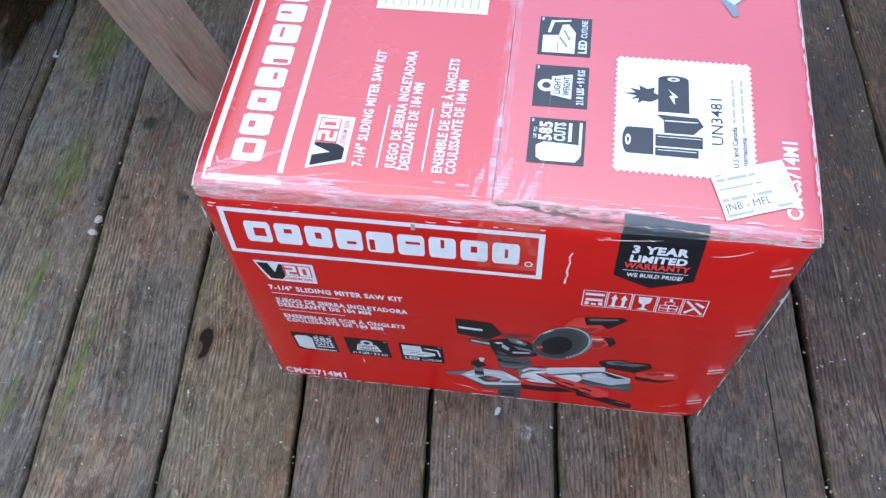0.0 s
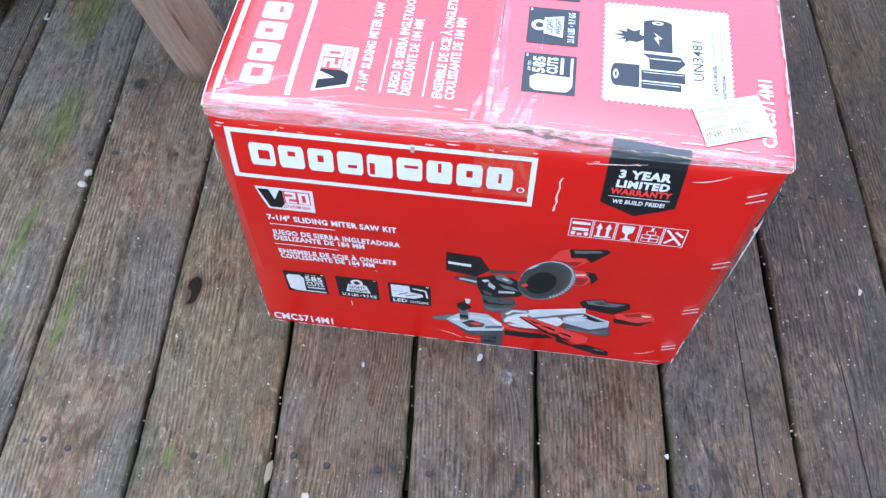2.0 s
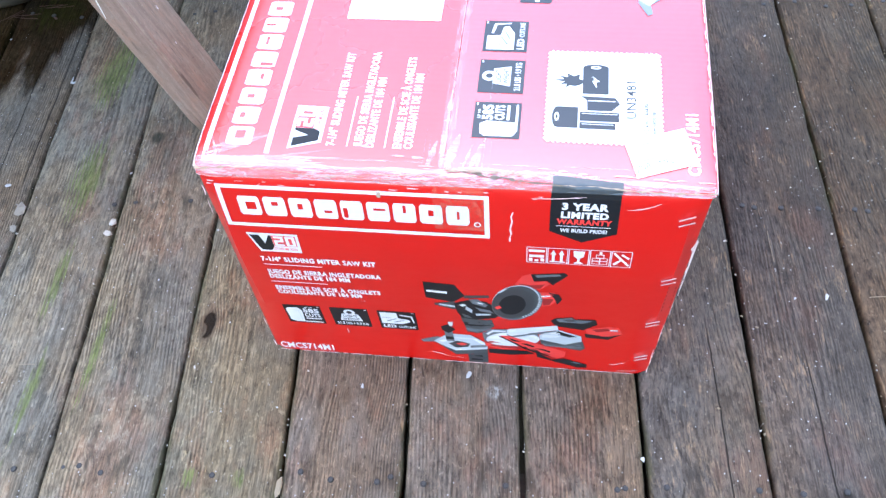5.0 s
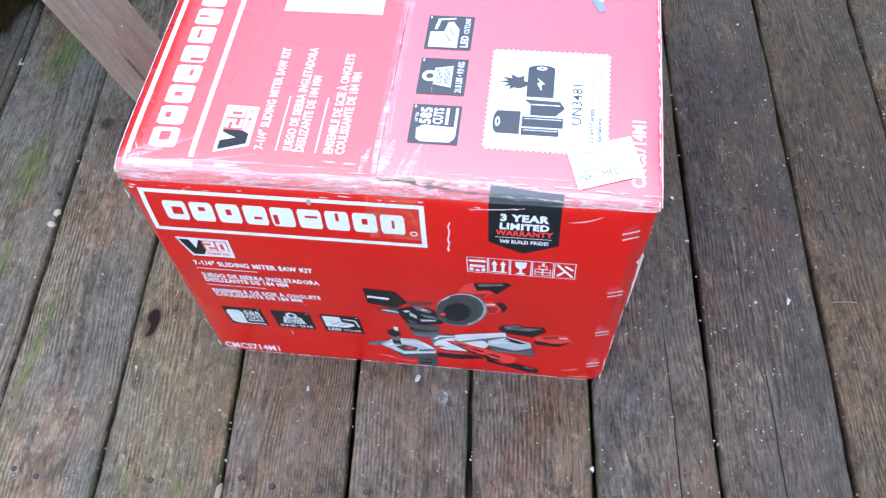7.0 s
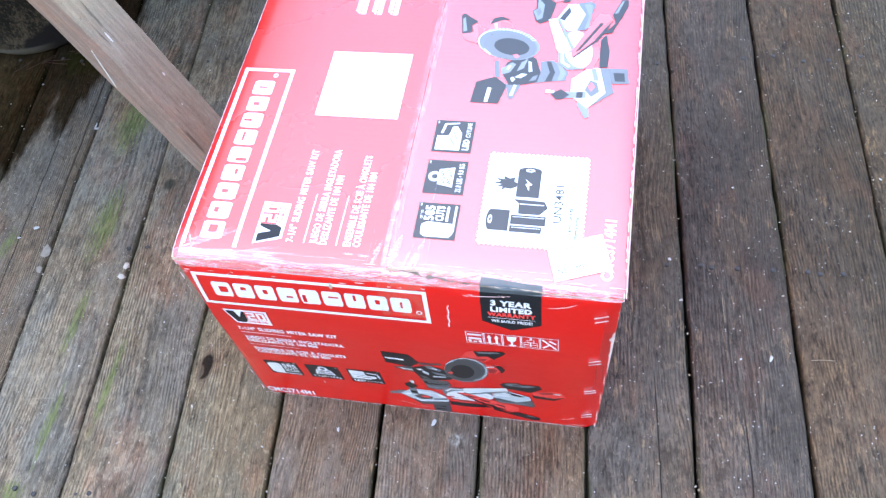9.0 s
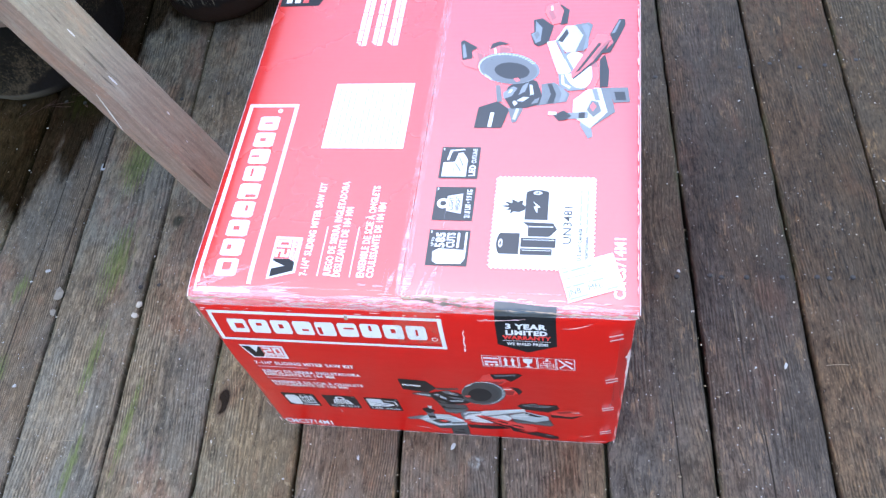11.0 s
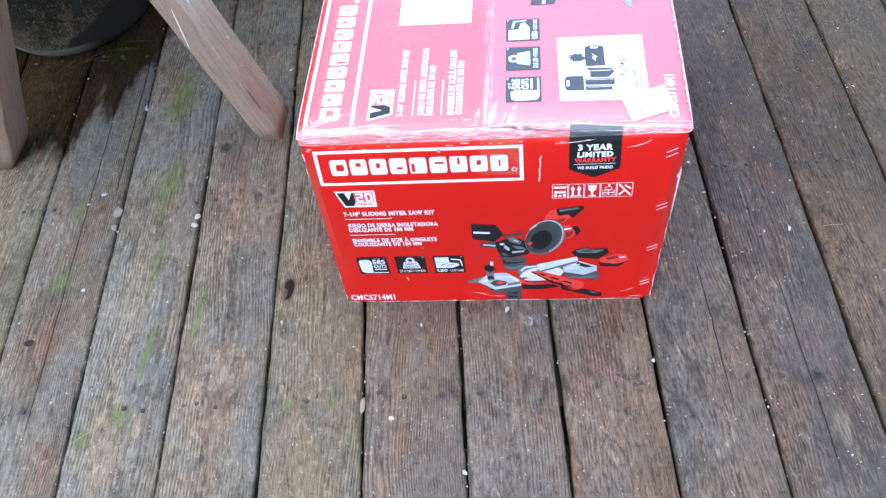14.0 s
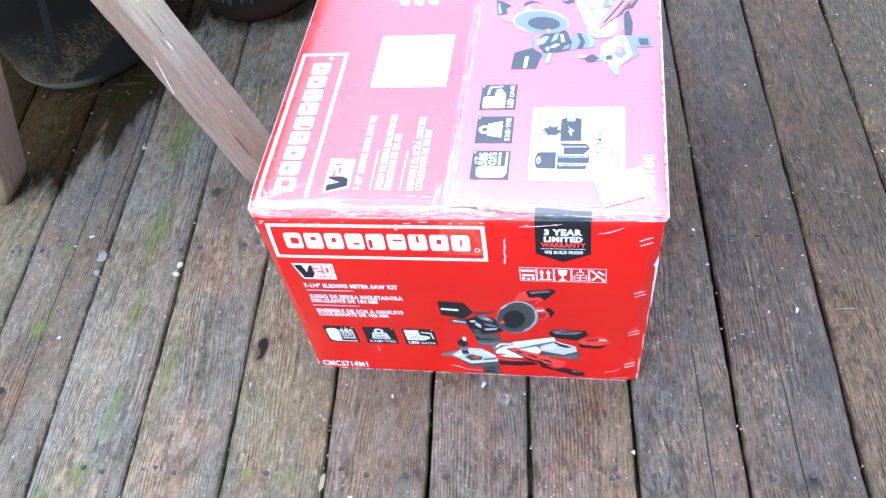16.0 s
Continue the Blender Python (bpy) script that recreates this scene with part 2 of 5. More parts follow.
    for mx, my, sx, sy in ((-0.360, 0.262, 22, 7.5), (-0.391, 0.49, 18, 7), (-0.338, 0.077, 60, 9), (-0.309, -0.088, 60, 9), (-0.325, -0.197, 30, 26), (-0.241, -0.026, 80, 7), (-0.065, -0.184, 60, 45), (-0.006, -0.179, 60, 45), (-0.52, 0.207, 50, 20), (-0.373, -0.237, 40, 30), (-0.55, 0.64, 10, 10), (-0.50, 0.05, 30, 20)):
        d = m.spot(here, (mx, my, 0), (sx, sy, 0))
        mossy = m.math("MAXIMUM", m.math("SUBTRACT", 1.0, d), mossy)
    wool = m.noise(here, 42.0, 7, 0.7)
    moss = m.step(m.math("MULTIPLY", m.math("POWER", mossy, 0.7), m.math("MULTIPLY_ADD", m.math("ADD", crest, fibre), 0.30, wool)), 0.34, 0.70)
    body = lay(moss, 0.80, body, m.mix(fine, (0.055, 0.068, 0.020), (0.14, 0.165, 0.045)))
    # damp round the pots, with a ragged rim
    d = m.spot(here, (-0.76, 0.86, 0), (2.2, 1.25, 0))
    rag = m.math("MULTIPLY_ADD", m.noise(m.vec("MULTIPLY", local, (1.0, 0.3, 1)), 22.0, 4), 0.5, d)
    # shade round the smaller pot, darkened into the colour along with the damp
    shade_d = m.spot(here, (-0.30, 1.12, 0), (2.2, 2.4, 0))
    shade_rag = m.math("MULTIPLY_ADD", m.noise(local, 14.0, 4), 0.5, shade_d)
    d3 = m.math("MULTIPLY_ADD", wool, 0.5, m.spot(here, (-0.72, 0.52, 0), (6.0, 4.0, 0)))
    wet_and_shade = m.math("MAXIMUM", m.math("MAXIMUM", m.step(rag, 1.00, 0.90), m.math("MULTIPLY", m.step(d3, 1.05, 0.70), 0.55)), m.step(shade_rag, 1.05, 0.85))
    body = lay(wet_and_shade, 0.95, body, tint(body, (0.15, 0.115, 0.08)))
    # knots: the hollow and the dark eyes
    hollow = m.spot(here, (-0.098, 0.024, 0), (100, 44, 0))
    bite = m.spot(here, (-0.105, 0.016, 0), (120, 75, 0))
    hole = m.math("MULTIPLY", m.step(m.math("MULTIPLY_ADD", wool, 0.9, hollow), 1.40, 1.15), m.step(m.math("MULTIPLY_ADD", wool, 0.6, bite), 1.0, 1.25))
    lipped = m.step(m.math("MULTIPLY_ADD", wool, 0.9, hollow), 1.95, 1.35)
    body = lay(lipped, 0.65, body, (0.060, 0.040, 0.026))

    def eye(x, y, sx, sy, lo, hi, rag=0.6):
        return m.step(m.math("MULTIPLY_ADD", wool, rag, m.spot(here, (x, y, 0), (sx, sy, 0))), lo, hi)

    eyes = m.math("MAXIMUM", eye(0.107, -0.063, 115, 60, 1.3, 0.7), eye(-0.040, -0.186, 90, 90, 1.2, 0.6))
    pit = m.math("MAXIMUM", eye(-0.516, -0.073, 85, 120, 1.25, 0.9), eye(0.697, -0.134, 130, 90, 1.25, 0.8))
    body = lay(eyes, 0.5, body, (0.070, 0.040, 0.022))
    body = lay(eye(-0.2717, 0.347, 70, 60, 1.45, 0.8, 0.9), 0.8, body, (0.018, 0.022, 0.014))
    body = m.mix(m.math("MAXIMUM", hole, pit), body, (0.022, 0.016, 0.012))
    body = lay(m.math("MULTIPLY", eye(0.2924, -0.0408, 55, 70, 1.25, 0.75, 0.8), m.step(crust, 0.44, 0.60)), 0.8, body, (0.36, 0.35, 0.31))
    body = lay(m.math("MULTIPLY", eye(0.715, -0.215, 60, 26, 1.25, 0.85, 0.8), fine), 0.7, body, (0.22, 0.165, 0.115))
    # relief
    height = m.math("ADD", m.math("MULTIPLY", m.math("MULTIPLY", wave, clear), 0.35), m.math("ADD", m.math("MULTIPLY", fine, 0.40), m.math("MULTIPLY", crust, 0.8)))
    height = m.math("SUBTRACT", height, m.math("ADD", m.math("MULTIPLY", hole, 4.0), m.math("MULTIPLY", rift, 1.5)))
    rough = m.math("MULTIPLY_ADD", mottle, 0.3, 0.50)
    damp = m.math("MULTIPLY_ADD", m.step(sep.outputs[0], 0.45, 0.60), 0.06, 0.10)
    gloss = m.math("MULTIPLY", m.math("MULTIPLY", m.math("SUBTRACT", 1.0, wet_and_shade), damp), m.math("SUBTRACT", 1.0, hole))
    return m.finish(Base_Color=body, Roughness=rough, Specular_IOR_Level=gloss, Normal=m.bump(height, 0.8, 0.0018))


def stained_wood(name, colour, along, worn):
    """Stained timber with the grain along the given axis of the part, worn through to grey."""
    m = Nodes(name)
    where = m.node("ShaderNodeTexCoord", out=3)
    squeeze = [1.0, 1.0, 1.0]
    squeeze[along] = 0.10
    run = m.vec("MULTIPLY", where, tuple(squeeze))
    grain = m.noise(run, 160.0, 5, 0.6, warp=0.3)
    fine = m.noise(run, 520.0, 3, 0.6)
    blot = m.noise(m.vec("MULTIPLY", where, tuple(0.35 + 0.65 * s for s in squeeze)), 22.0, 6, 0.65)
    dark = tuple(c * 0.72 for c in colour)
    body = m.mix(m.step(grain, 0.32, 0.68), dark, colour)
    body = m.mix(m.math("MULTIPLY", m.step(blot, 0.50, 0.70), m.step(fine, 0.3, 0.70)), body, worn)
    rust = m.math("MULTIPLY", m.step(m.noise(m.vec("MULTIPLY", where, tuple(0.3 + 0.7 * q for q in squeeze)), 30.0, 5, 0.65), 0.50, 0.60), m.step(fine, 0.30, 0.52))
    body = m.mix(m.math("MULTIPLY", rust, 0.20), body, tuple(min(1, c * k) for c, k in zip(colour, (1.60, 0.98, 0.72))))
    pitted = m.noise(m.vec("MULTIPLY", where, tuple(0.6 + 0.4 * q for q in squeeze)), 210.0, 6, 0.8)
    body = m.mix(m.math("MULTIPLY", m.step(pitted, 0.47, 0.32), 0.6), body, tuple(c * 0.55 for c in colour))
    body = m.mix(m.math("MULTIPLY", m.step(pitted, 0.55, 0.68), 0.55), body, tuple(min(1, c * 1.25) for c in worn))
    cracks = m.math("MAXIMUM", m.step(m.noise(run, 75.0, 3, 0.5), 0.64, 0.69), m.math("MULTIPLY", m.step(m.noise(where, 120.0, 4, 0.7), 0.66, 0.72), 0.8))
    body = m.mix(m.math("MULTIPLY", cracks, 0.7), body, tuple(c * 0.25 for c in colour))
    height = m.math("SUBTRACT", m.math("MULTIPLY_ADD", fine, 0.5, grain), m.math("MULTIPLY", cracks, 1.5))
    return m.finish(Base_Color=body, Roughness=m.math("MULTIPLY_ADD", blot, 0.3, 0.45), Specular_IOR_Level=0.35, Normal=m.bump(height, 0.5, 0.0012))


def red_board(name, gloss, rough):
    """Glossy red print on corrugated board: faint flutes, scuffs and handling marks. gloss is the varnish's index."""
    m = Nodes(name)
    here = m.place()
    cloud = m.noise(here, 7.0, 4)
    fine = m.noise(here, 240.0, 3)
    body = m.mix(cloud, (0.51, 0.0045, 0.003), (0.59, 0.008, 0.005))
    scrape = m.noise(m.vec("MULTIPLY", here, (1.0, 1.0, 0.2)), 60.0, 5, 0.7, warp=0.6)
    body = m.mix(m.math("MULTIPLY", m.step(scrape, 0.72, 0.80), 0.5), body, (0.75, 0.30, 0.27))
    flute = m.node("ShaderNodeTexWave", props={"bands_direction": "Y"}, Vector=here, Scale=42.0, Distortion=0.3)
    dents = m.noise(here, 26.0, 3)
    dips = m.noise(m.vec("MULTIPLY", here, (0.6, 1.0, 1.0)), 8.0, 3)
    n = m.bump(flute, 0.10, 0.0006)
    n = m.bump(dents, 0.28, 0.0025, n)
    n = m.bump(dips, 0.30, 0.008, n)
    return m.finish(Base_Color=body, Roughness=m.math("MULTIPLY_ADD", fine, 0.10, 0.30), Specular_IOR_Level=0.2, Normal=n, Coat_Weight=1.0, Coat_Roughness=m.math("MULTIPLY_ADD", cloud, 0.12, rough - 0.06), Coat_IOR=gloss)


def clear_tape(name, low, high, tint=(0.80, 0.69, 0.70), run=(0.10, 1.0, 1.0)):
    """Clear packing tape, its cloudiness and glare both laid in as long pale streaks; the print shows through."""
    m = Nodes(name)
    here = m.place()
    streak = m.noise(m.vec("MULTIPLY", here, run), 420.0, 4, 0.65, warp=0.6)
    cloud = m.noise(m.vec("MULTIPLY", here, (1, 2, 2)), 24.0, 4)
    haze = m.step(m.math("MULTIPLY_ADD", cloud, 0.5, streak), 0.66, 0.90)
    return m.finish(Base_Color=tint, Alpha=m.math("MULTIPLY_ADD", haze, high - low, low), Roughness=0.16, Specular_IOR_Level=0.8, Normal=m.bump(streak, 0.45, 0.0012))


def pot_plastic(name):
    """Black plastic pot, caked with pale dust low down and splashed with dirt."""
    m = Nodes(name)
    here = m.place()
    sep = m.tree.nodes.new("ShaderNodeSeparateXYZ")
    m.put(sep.inputs[0], here)
    spray = m.noise(m.vec("MULTIPLY", here, (1.0, 1.0, 0.6)), 230.0, 6, 0.85)
    cloud = m.noise(here, 9.0, 4)
    clump = m.noise(m.vec("MULTIPLY", here, (1.0, 1.0, 0.7)), 34.0, 5, 0.7)
    band = m.step(m.math("MULTIPLY_ADD", cloud, -0.16, sep.outputs[2]), 0.125, -0.035)
    thick = m.math("MULTIPLY", m.math("MULTIPLY_ADD", clump, 2.2, -0.65), band)
    dust = m.math("MULTIPLY", m.step(m.math("MULTIPLY_ADD", thick, 0.22, spray), 0.52, 0.71), m.step(band, 0.01, 0.22))
    body = m.mix(dust, m.mix(cloud, (0.005, 0.005, 0.005), (0.013, 0.012, 0.010)), (0.082, 0.062, 0.040))
    body = m.mix(m.math("MULTIPLY", m.math("MULTIPLY", band, clump), 0.28), body, (0.060, 0.045, 0.029))
    low = m.math("MULTIPLY_ADD", m.noise(here, 22.0, 4), 0.05, sep.outputs[2])
    damp = m.math("MULTIPLY", m.step(m.math("MULTIPLY_ADD", sep.outputs[0], -0.5, low), 0.4075, 0.3925), m.step(m.math("MULTIPLY_ADD", cloud, 0.1, sep.outputs[0]), -0.645, -0.61))
    body = m.mix(damp, body, (0.013, 0.011, 0.010))
    # chalky runs down the smaller pots, above a brown wet foot
    run = m.noise(m.vec("MULTIPLY", here, (1.0, 1.0, 0.10)), 150.0, 4, 0.7)
    small = m.step(sep.outputs[0], -0.50, -0.48)
    chalk = m.math("MULTIPLY", m.math("MULTIPLY", m.step(run, 0.52, 0.62), small), m.math("MULTIPLY", m.step(low, 0.080, 0.095), m.step(low, 0.17, 0.12)))
    body = m.mix(m.math("MULTIPLY", chalk, 0.4), body, (0.30, 0.27, 0.22))
    body = m.mix(m.math("MULTIPLY", small, m.step(low, 0.085, 0.070)), body, (0.020, 0.012, 0.009))
    foot = m.math("MULTIPLY", m.step(sep.outputs[2], 0.034, 0.028), m.step(sep.outputs[0], -0.60, -0.66))
    body = m.mix(m.math("MULTIPLY", foot, 0.7), body, (0.095, 0.085, 0.068))
    return m.finish(Base_Color=body, Roughness=m.math("MULTIPLY_ADD", dust, 0.25, 0.7), Specular_IOR_Level=0.04, Normal=m.bump(spray, 0.3, 0.001))


def kraft(name):
    m = Nodes(name)
    here = m.place()
    n = m.noise(here, 130.0, 5, 0.65)
    return m.finish(Base_Color=m.mix(n, (0.20, 0.13, 0.085), (0.46, 0.34, 0.24)), Roughness=0.85, Normal=m.bump(n, 0.4, 0.001))


WOOD = deck_wood("deck_wood")
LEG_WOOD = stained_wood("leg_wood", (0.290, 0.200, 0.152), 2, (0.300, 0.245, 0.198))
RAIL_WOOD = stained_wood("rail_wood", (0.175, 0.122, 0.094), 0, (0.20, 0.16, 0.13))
# paler than the leg's front: bleaching plus that face's brighter light, in the colour
LEG_LIT_SIDE = stained_wood("bleached_lit_leg_wood", (0.352, 0.286, 0.203), 2, (0.390, 0.366, 0.274))
# darker copy of the leg timber: the second leg's shade as colour
SHADED_LEG = stained_wood("shaded_leg_wood", (0.185, 0.130, 0.096), 2, (0.22, 0.175, 0.135))
JOIST_WOOD = stained_wood("joist_wood", (0.05, 0.035, 0.025), 0, (0.06, 0.05, 0.04))
RED = red_board("red_print", 1.30, 0.32)
# same red on every panel; the flaps' coat index is raised for sky sheen
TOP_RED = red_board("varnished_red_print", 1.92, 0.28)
GLOSSIER_RED = red_board("glossier_red_print", 2.25, 0.24)
KRAFT = kraft("raw_cardboard")
SPLIT = plain("torn_board_core", (0.15, 0.115, 0.088), 0.9, 0.2, 0.5, 300)
TAPE = clear_tape("clear_tape", 0.20, 0.44)
GLARE = clear_tape("painted_tape_glare", 0.10, 0.42)
SEAM_TAPE = clear_tape("seam_tape", 0.02, 0.20, run=(1.0, 0.06, 1.0))
AGED_TAPE = clear_tape("aged_tape", 0.02, 0.13, (0.60, 0.53, 0.34), (0.3, 1.0, 0.3))
POT = pot_plastic("pot_plastic")
WHITE = plain("white_ink", (0.64, 0.64, 0.66), 0.36, 0.6, 0.05, coat=1.0)
PAPER = plain("label_paper", (0.76, 0.76, 0.75), 0.42, 0.5, 0.04, 200)
INK = plain("black_ink", (0.0095, 0.0105, 0.0125), 0.34, 0.15, 0.2, coat=0.5)
GREY_INK = plain("grey_ink", (0.10, 0.115, 0.13), 0.36, 0.6, 0.25, coat=1.0)
CHARCOAL = plain("charcoal_ink", (0.030, 0.034, 0.038), 0.36, 0.6, 0.25, coat=1.0)
SLATE_INK = plain("slate_ink", (0.045, 0.055, 0.06), 0.30, 0.5, 0.4, 150, coat=1.0)
PALE_INK = plain("pale_grey_ink", (0.40, 0.44, 0.47), 0.36, 0.6, 0.15, coat=1.0)
RED_INK = plain("bright_red_ink", (0.70, 0.035, 0.03), 0.36, 0.6, 0.1, coat=1.0)
DARK_RED_INK = plain("dark_red_ink", (0.30, 0.008, 0.010), 0.4, 0.5, 0.1, coat=1.0)
FAINT = plain("faint_ink", (0.55, 0.56, 0.58), 0.40, 0.5, 0.1, coat=1.0)
SCUFF = plain("scuffed_print", (0.70, 0.46, 0.44), 0.7, 0.4, 0.2, 200)
BARE = plain("scuffed_white_board", (0.60, 0.46, 0.44), 0.8, 0.3, 0.25, 260)
LABEL_INK = plain("label_ink", (0.10, 0.11, 0.13), 0.6, 0.3, 0.15)
LABEL_FAINT = plain("faint_label_ink", (0.36, 0.37, 0.40), 0.6, 0.3, 0.15)
STEEL = plain("staple_steel", (0.62, 0.60, 0.56), 0.35, 0.8, 0.2)
STEEL.node_tree.nodes["Principled BSDF"].inputs["Metallic"].default_value = 0.6
RUST = plain("rusty_nail", (0.012, 0.010, 0.009), 0.6, 0.5, 0.3, 300)
NAIL_HEAD = plain("nail_head", (0.034, 0.032, 0.030), 0.6, 0.4, 0.4, 300)
STONE = plain("pale_stone", (0.40, 0.355, 0.29), 0.8, 0.3, 0.35, 160)
CHIP = plain("white_paint_chip", (0.38, 0.37, 0.35), 0.7, 0.3, 0.1, 200)
SLATE = plain("grey_stone", (0.20, 0.172, 0.135), 0.75, 0.3, 0.3, 160)
LEAF = plain("dead_leaf", (0.055, 0.022, 0.014), 0.7, 0.3, 0.3, 160)
STRAW = plain("dry_straw", (0.22, 0.17, 0.11), 0.7, 0.3, 0.25, 200)
SOIL = plain("bare_soil", (0.035, 0.028, 0.02), 0.95, 0.2, 0.4, 25)
RUBBER = plain("black_webbing", (0.007, 0.007, 0.007), 0.8, 0.06, 0.35, 300)
STREAK = plain("white_streak", (0.66, 0.63, 0.58), 0.7, 0.3, 0.12, 300)


# ---------------------------------------------------------------- builders
def mesh_of(bm, name, material):
    me = bpy.data.meshes.new(name)
    bm.to_mesh(me)
    bm.free()
    for mat in material if isinstance(material, (list, tuple)) else (material,):
        me.materials.append(mat)
    return me


def part(name, bm, material, parent, label="", smooth=False):
    """One bmesh as one mesh object under a thing or a part."""
    me = mesh_of(bm, name, material)
    if smooth:
        me.shade_smooth()
    ob = new(name, me)
    ob.parent = parent
    if parent.matrix_basis != Matrix.Identity(4):
        ob.matrix_parent_inverse = parent.matrix_basis.inverted()
    return tagged(ob, label) if label else ob


def thing(name, label, category, at=(0, 0, 0), group="", kind=""):
    ob = new(name)
    ob.empty_display_size = 0.05
    ob.location = at
    return tagged(ob, label, category, group, kind)


def solid(name, bm, material, label, category, group="", at=None, smooth=False, kind=""):
    """A thing that is one mesh."""
    me = mesh_of(bm, name, material)
    if smooth:
        me.shade_smooth()
    ob = new(name, me)
    if at is not None:
        ob.matrix_basis = at
    return tagged(ob, label, category, group, kind)


def prism(bm, base, shift):
    """A closed prism from a ring of points, moved by shift."""
    a = [bm.verts.new(p) for p in base]
    b = [bm.verts.new(Vector(p) + Vector(shift)) for p in base]
    bm.faces.new(a[::-1])
    bm.faces.new(b)
    for i in range(len(a)):
        j = (i + 1) % len(a)
        bm.faces.new((a[i], a[j], b[j], b[i]))
    return a, b


def block(bm, lo, hi):
    (x0, y0, z0), (x1, y1, z1) = lo, hi
    prism(bm, [(x0, y0, z0), (x1, y0, z0), (x1, y1, z0), (x0, y1, z0)], (0, 0, z1 - z0))


def mend(bm):
    bmesh.ops.recalc_face_normals(bm, faces=bm.faces)
    return bm


# ---------------------------------------------------------------- ground and deck
bm = bmesh.new()
bmesh.ops.create_grid(bm, x_segments=8, y_segments=8, size=400)
for v in bm.verts:
    v.co.z = -0.62
solid("ground", bm, SOIL, "bare dark soil under the raised deck", "ground", kind="structure")

SEAMS = [-1.452, -1.304, -1.156, -1.008, -0.861, -0.713, -0.566, -0.4185, -0.268, -0.1192, 0.0312, 0.1800, 0.3214, 0.4650, 0.6070, 0.7525, 0.895, 1.034, 1.178, 1.322, 1.466, 1.610]


def seam_at(k, y):
    """Where a joint runs at y: the boards lean a little from y and fan out slightly."""
    return SEAMS[k] + (0.02 * SEAMS[k] - 0.0875) * y


TONES = [(0.1043, 0.0868, 0.053), (0.1011, 0.0829, 0.0507), (0.1065, 0.0877, 0.053), (0.1062, 0.0872, 0.0571), (0.1345, 0.1089, 0.0674), (0.168, 0.1382, 0.0827),
         (0.1545, 0.1281, 0.0912), (0.1716, 0.1486, 0.1076), (0.1684, 0.1448, 0.1042), (0.1542, 0.1294, 0.0848), (0.1509, 0.1166, 0.0836), (0.149, 0.1166, 0.0842),
         (0.1355, 0.1003, 0.0692), (0.1028, 0.0832, 0.0629), (0.0899, 0.0704, 0.0532), (0.0935, 0.0672, 0.0422), (0.0966, 0.0736, 0.045), (0.0727, 0.0534, 0.0354),
         (0.0676, 0.0506, 0.034), (0.0695, 0.052, 0.0354), (0.066, 0.0506, 0.0354)]
JOISTS = [-1.05, -0.61, -0.165, 0.236, 0.652, 1.12, 1.55]
Y0, Y1, THICK = -1.35, 1.9, 0.036
deck = tagged(new("deck"), "weathered damp wooden deck of side by side boards", "deck", kind="structure")
deck.empty_display_size = 0.1


def board_bm(k, rng):
    """One deck board with eased edges, a faint cup and slightly uneven sides."""
    bm = bmesh.new()
    rings, n = [], 180
    pa, pb = rng.uniform(0, 6), rng.uniform(0, 6)
    lift = rng.uniform(-0.0008, 0.0008)
    for i in range(n + 1):
        y = Y0 + (Y1 - Y0) * i / n
        chip = lambda seed: 0.0022 * max(0.0, noise.noise((k * 3.1 + seed, y * 26, 0.5))) + 0.0010 * noise.noise((k * 5.7 + seed, y * 95, 2.5))
        a = seam_at(k, y) + 0.0018 + chip(0.0) + 0.0010 * math.sin(7.1 * y + pa) + 0.0006 * math.sin(23 * y + pb)
        b = seam_at(k + 1, y) - 0.0018 - chip(40.0) + 0.0010 * math.sin(6.3 * y + pb) + 0.0006 * math.sin(27 * y + pa)
        r = 0.0045
        prof = [(a, -THICK), (a, -r + lift), (a + 0.3 * r, -0.3 * r + lift), (a + r, lift), (0.5 * (a + b), lift - 0.0010), (b - r, lift), (b - 0.3 * r, -0.3 * r + lift), (b, -r + lift), (b, -THICK)]
        rings.append([bm.verts.new((x, y, z)) for x, z in prof])
    for one, two in zip(rings, rings[1:]):
        for j in range(len(one)):
            i2 = (j + 1) % len(one)
            bm.faces.new((one[j], two[j], two[i2], one[i2]))
    bm.faces.new(rings[0])
    bm.faces.new(rings[-1][::-1])
    mend(bm)
    uv = bm.loops.layers.uv.new("across")
    for f in bm.faces:
        for corner in f.loops:
            x, y, _ = corner.vert.co
            corner[uv].uv = ((x - seam_at(k, y)) / (seam_at(k + 1, y) - seam_at(k, y)), y)
    return bm


nail_bm = bmesh.new()
bmesh.ops.create_cone(nail_bm, cap_ends=True, segments=9, radius1=0.0042, radius2=0.0036, depth=0.0022)
for f in nail_bm.faces:
    f.material_index = 0
inner = bmesh.ops.create_cone(nail_bm, cap_ends=True, segments=9, radius1=0.0027, radius2=0.0022, depth=0.0008, matrix=Matrix.Translation((0.0006, 0.0003, 0.0012)))
for f in {f for v in inner["verts"] for f in v.link_faces}:
    f.material_index = 1
nail_mesh = mesh_of(nail_bm, "nail", (RUST, NAIL_HEAD))
NEAR_NAILS = (-0.481, -0.321, -0.289, -0.227, -0.207, -0.177, -0.038, 0.069, 0.107, 0.163, 0.178, 0.218, 0.314, 0.442, 0.451, 0.498, 0.601, 0.649, 0.697)
FAR_NAILS = (-0.625, -0.587, -0.568, -0.299, -0.267, -0.183, -0.14, 0.565, 0.613, 0.629, 0.665, 0.715, 0.763, 0.78, 0.812)
rng = random.Random(5)
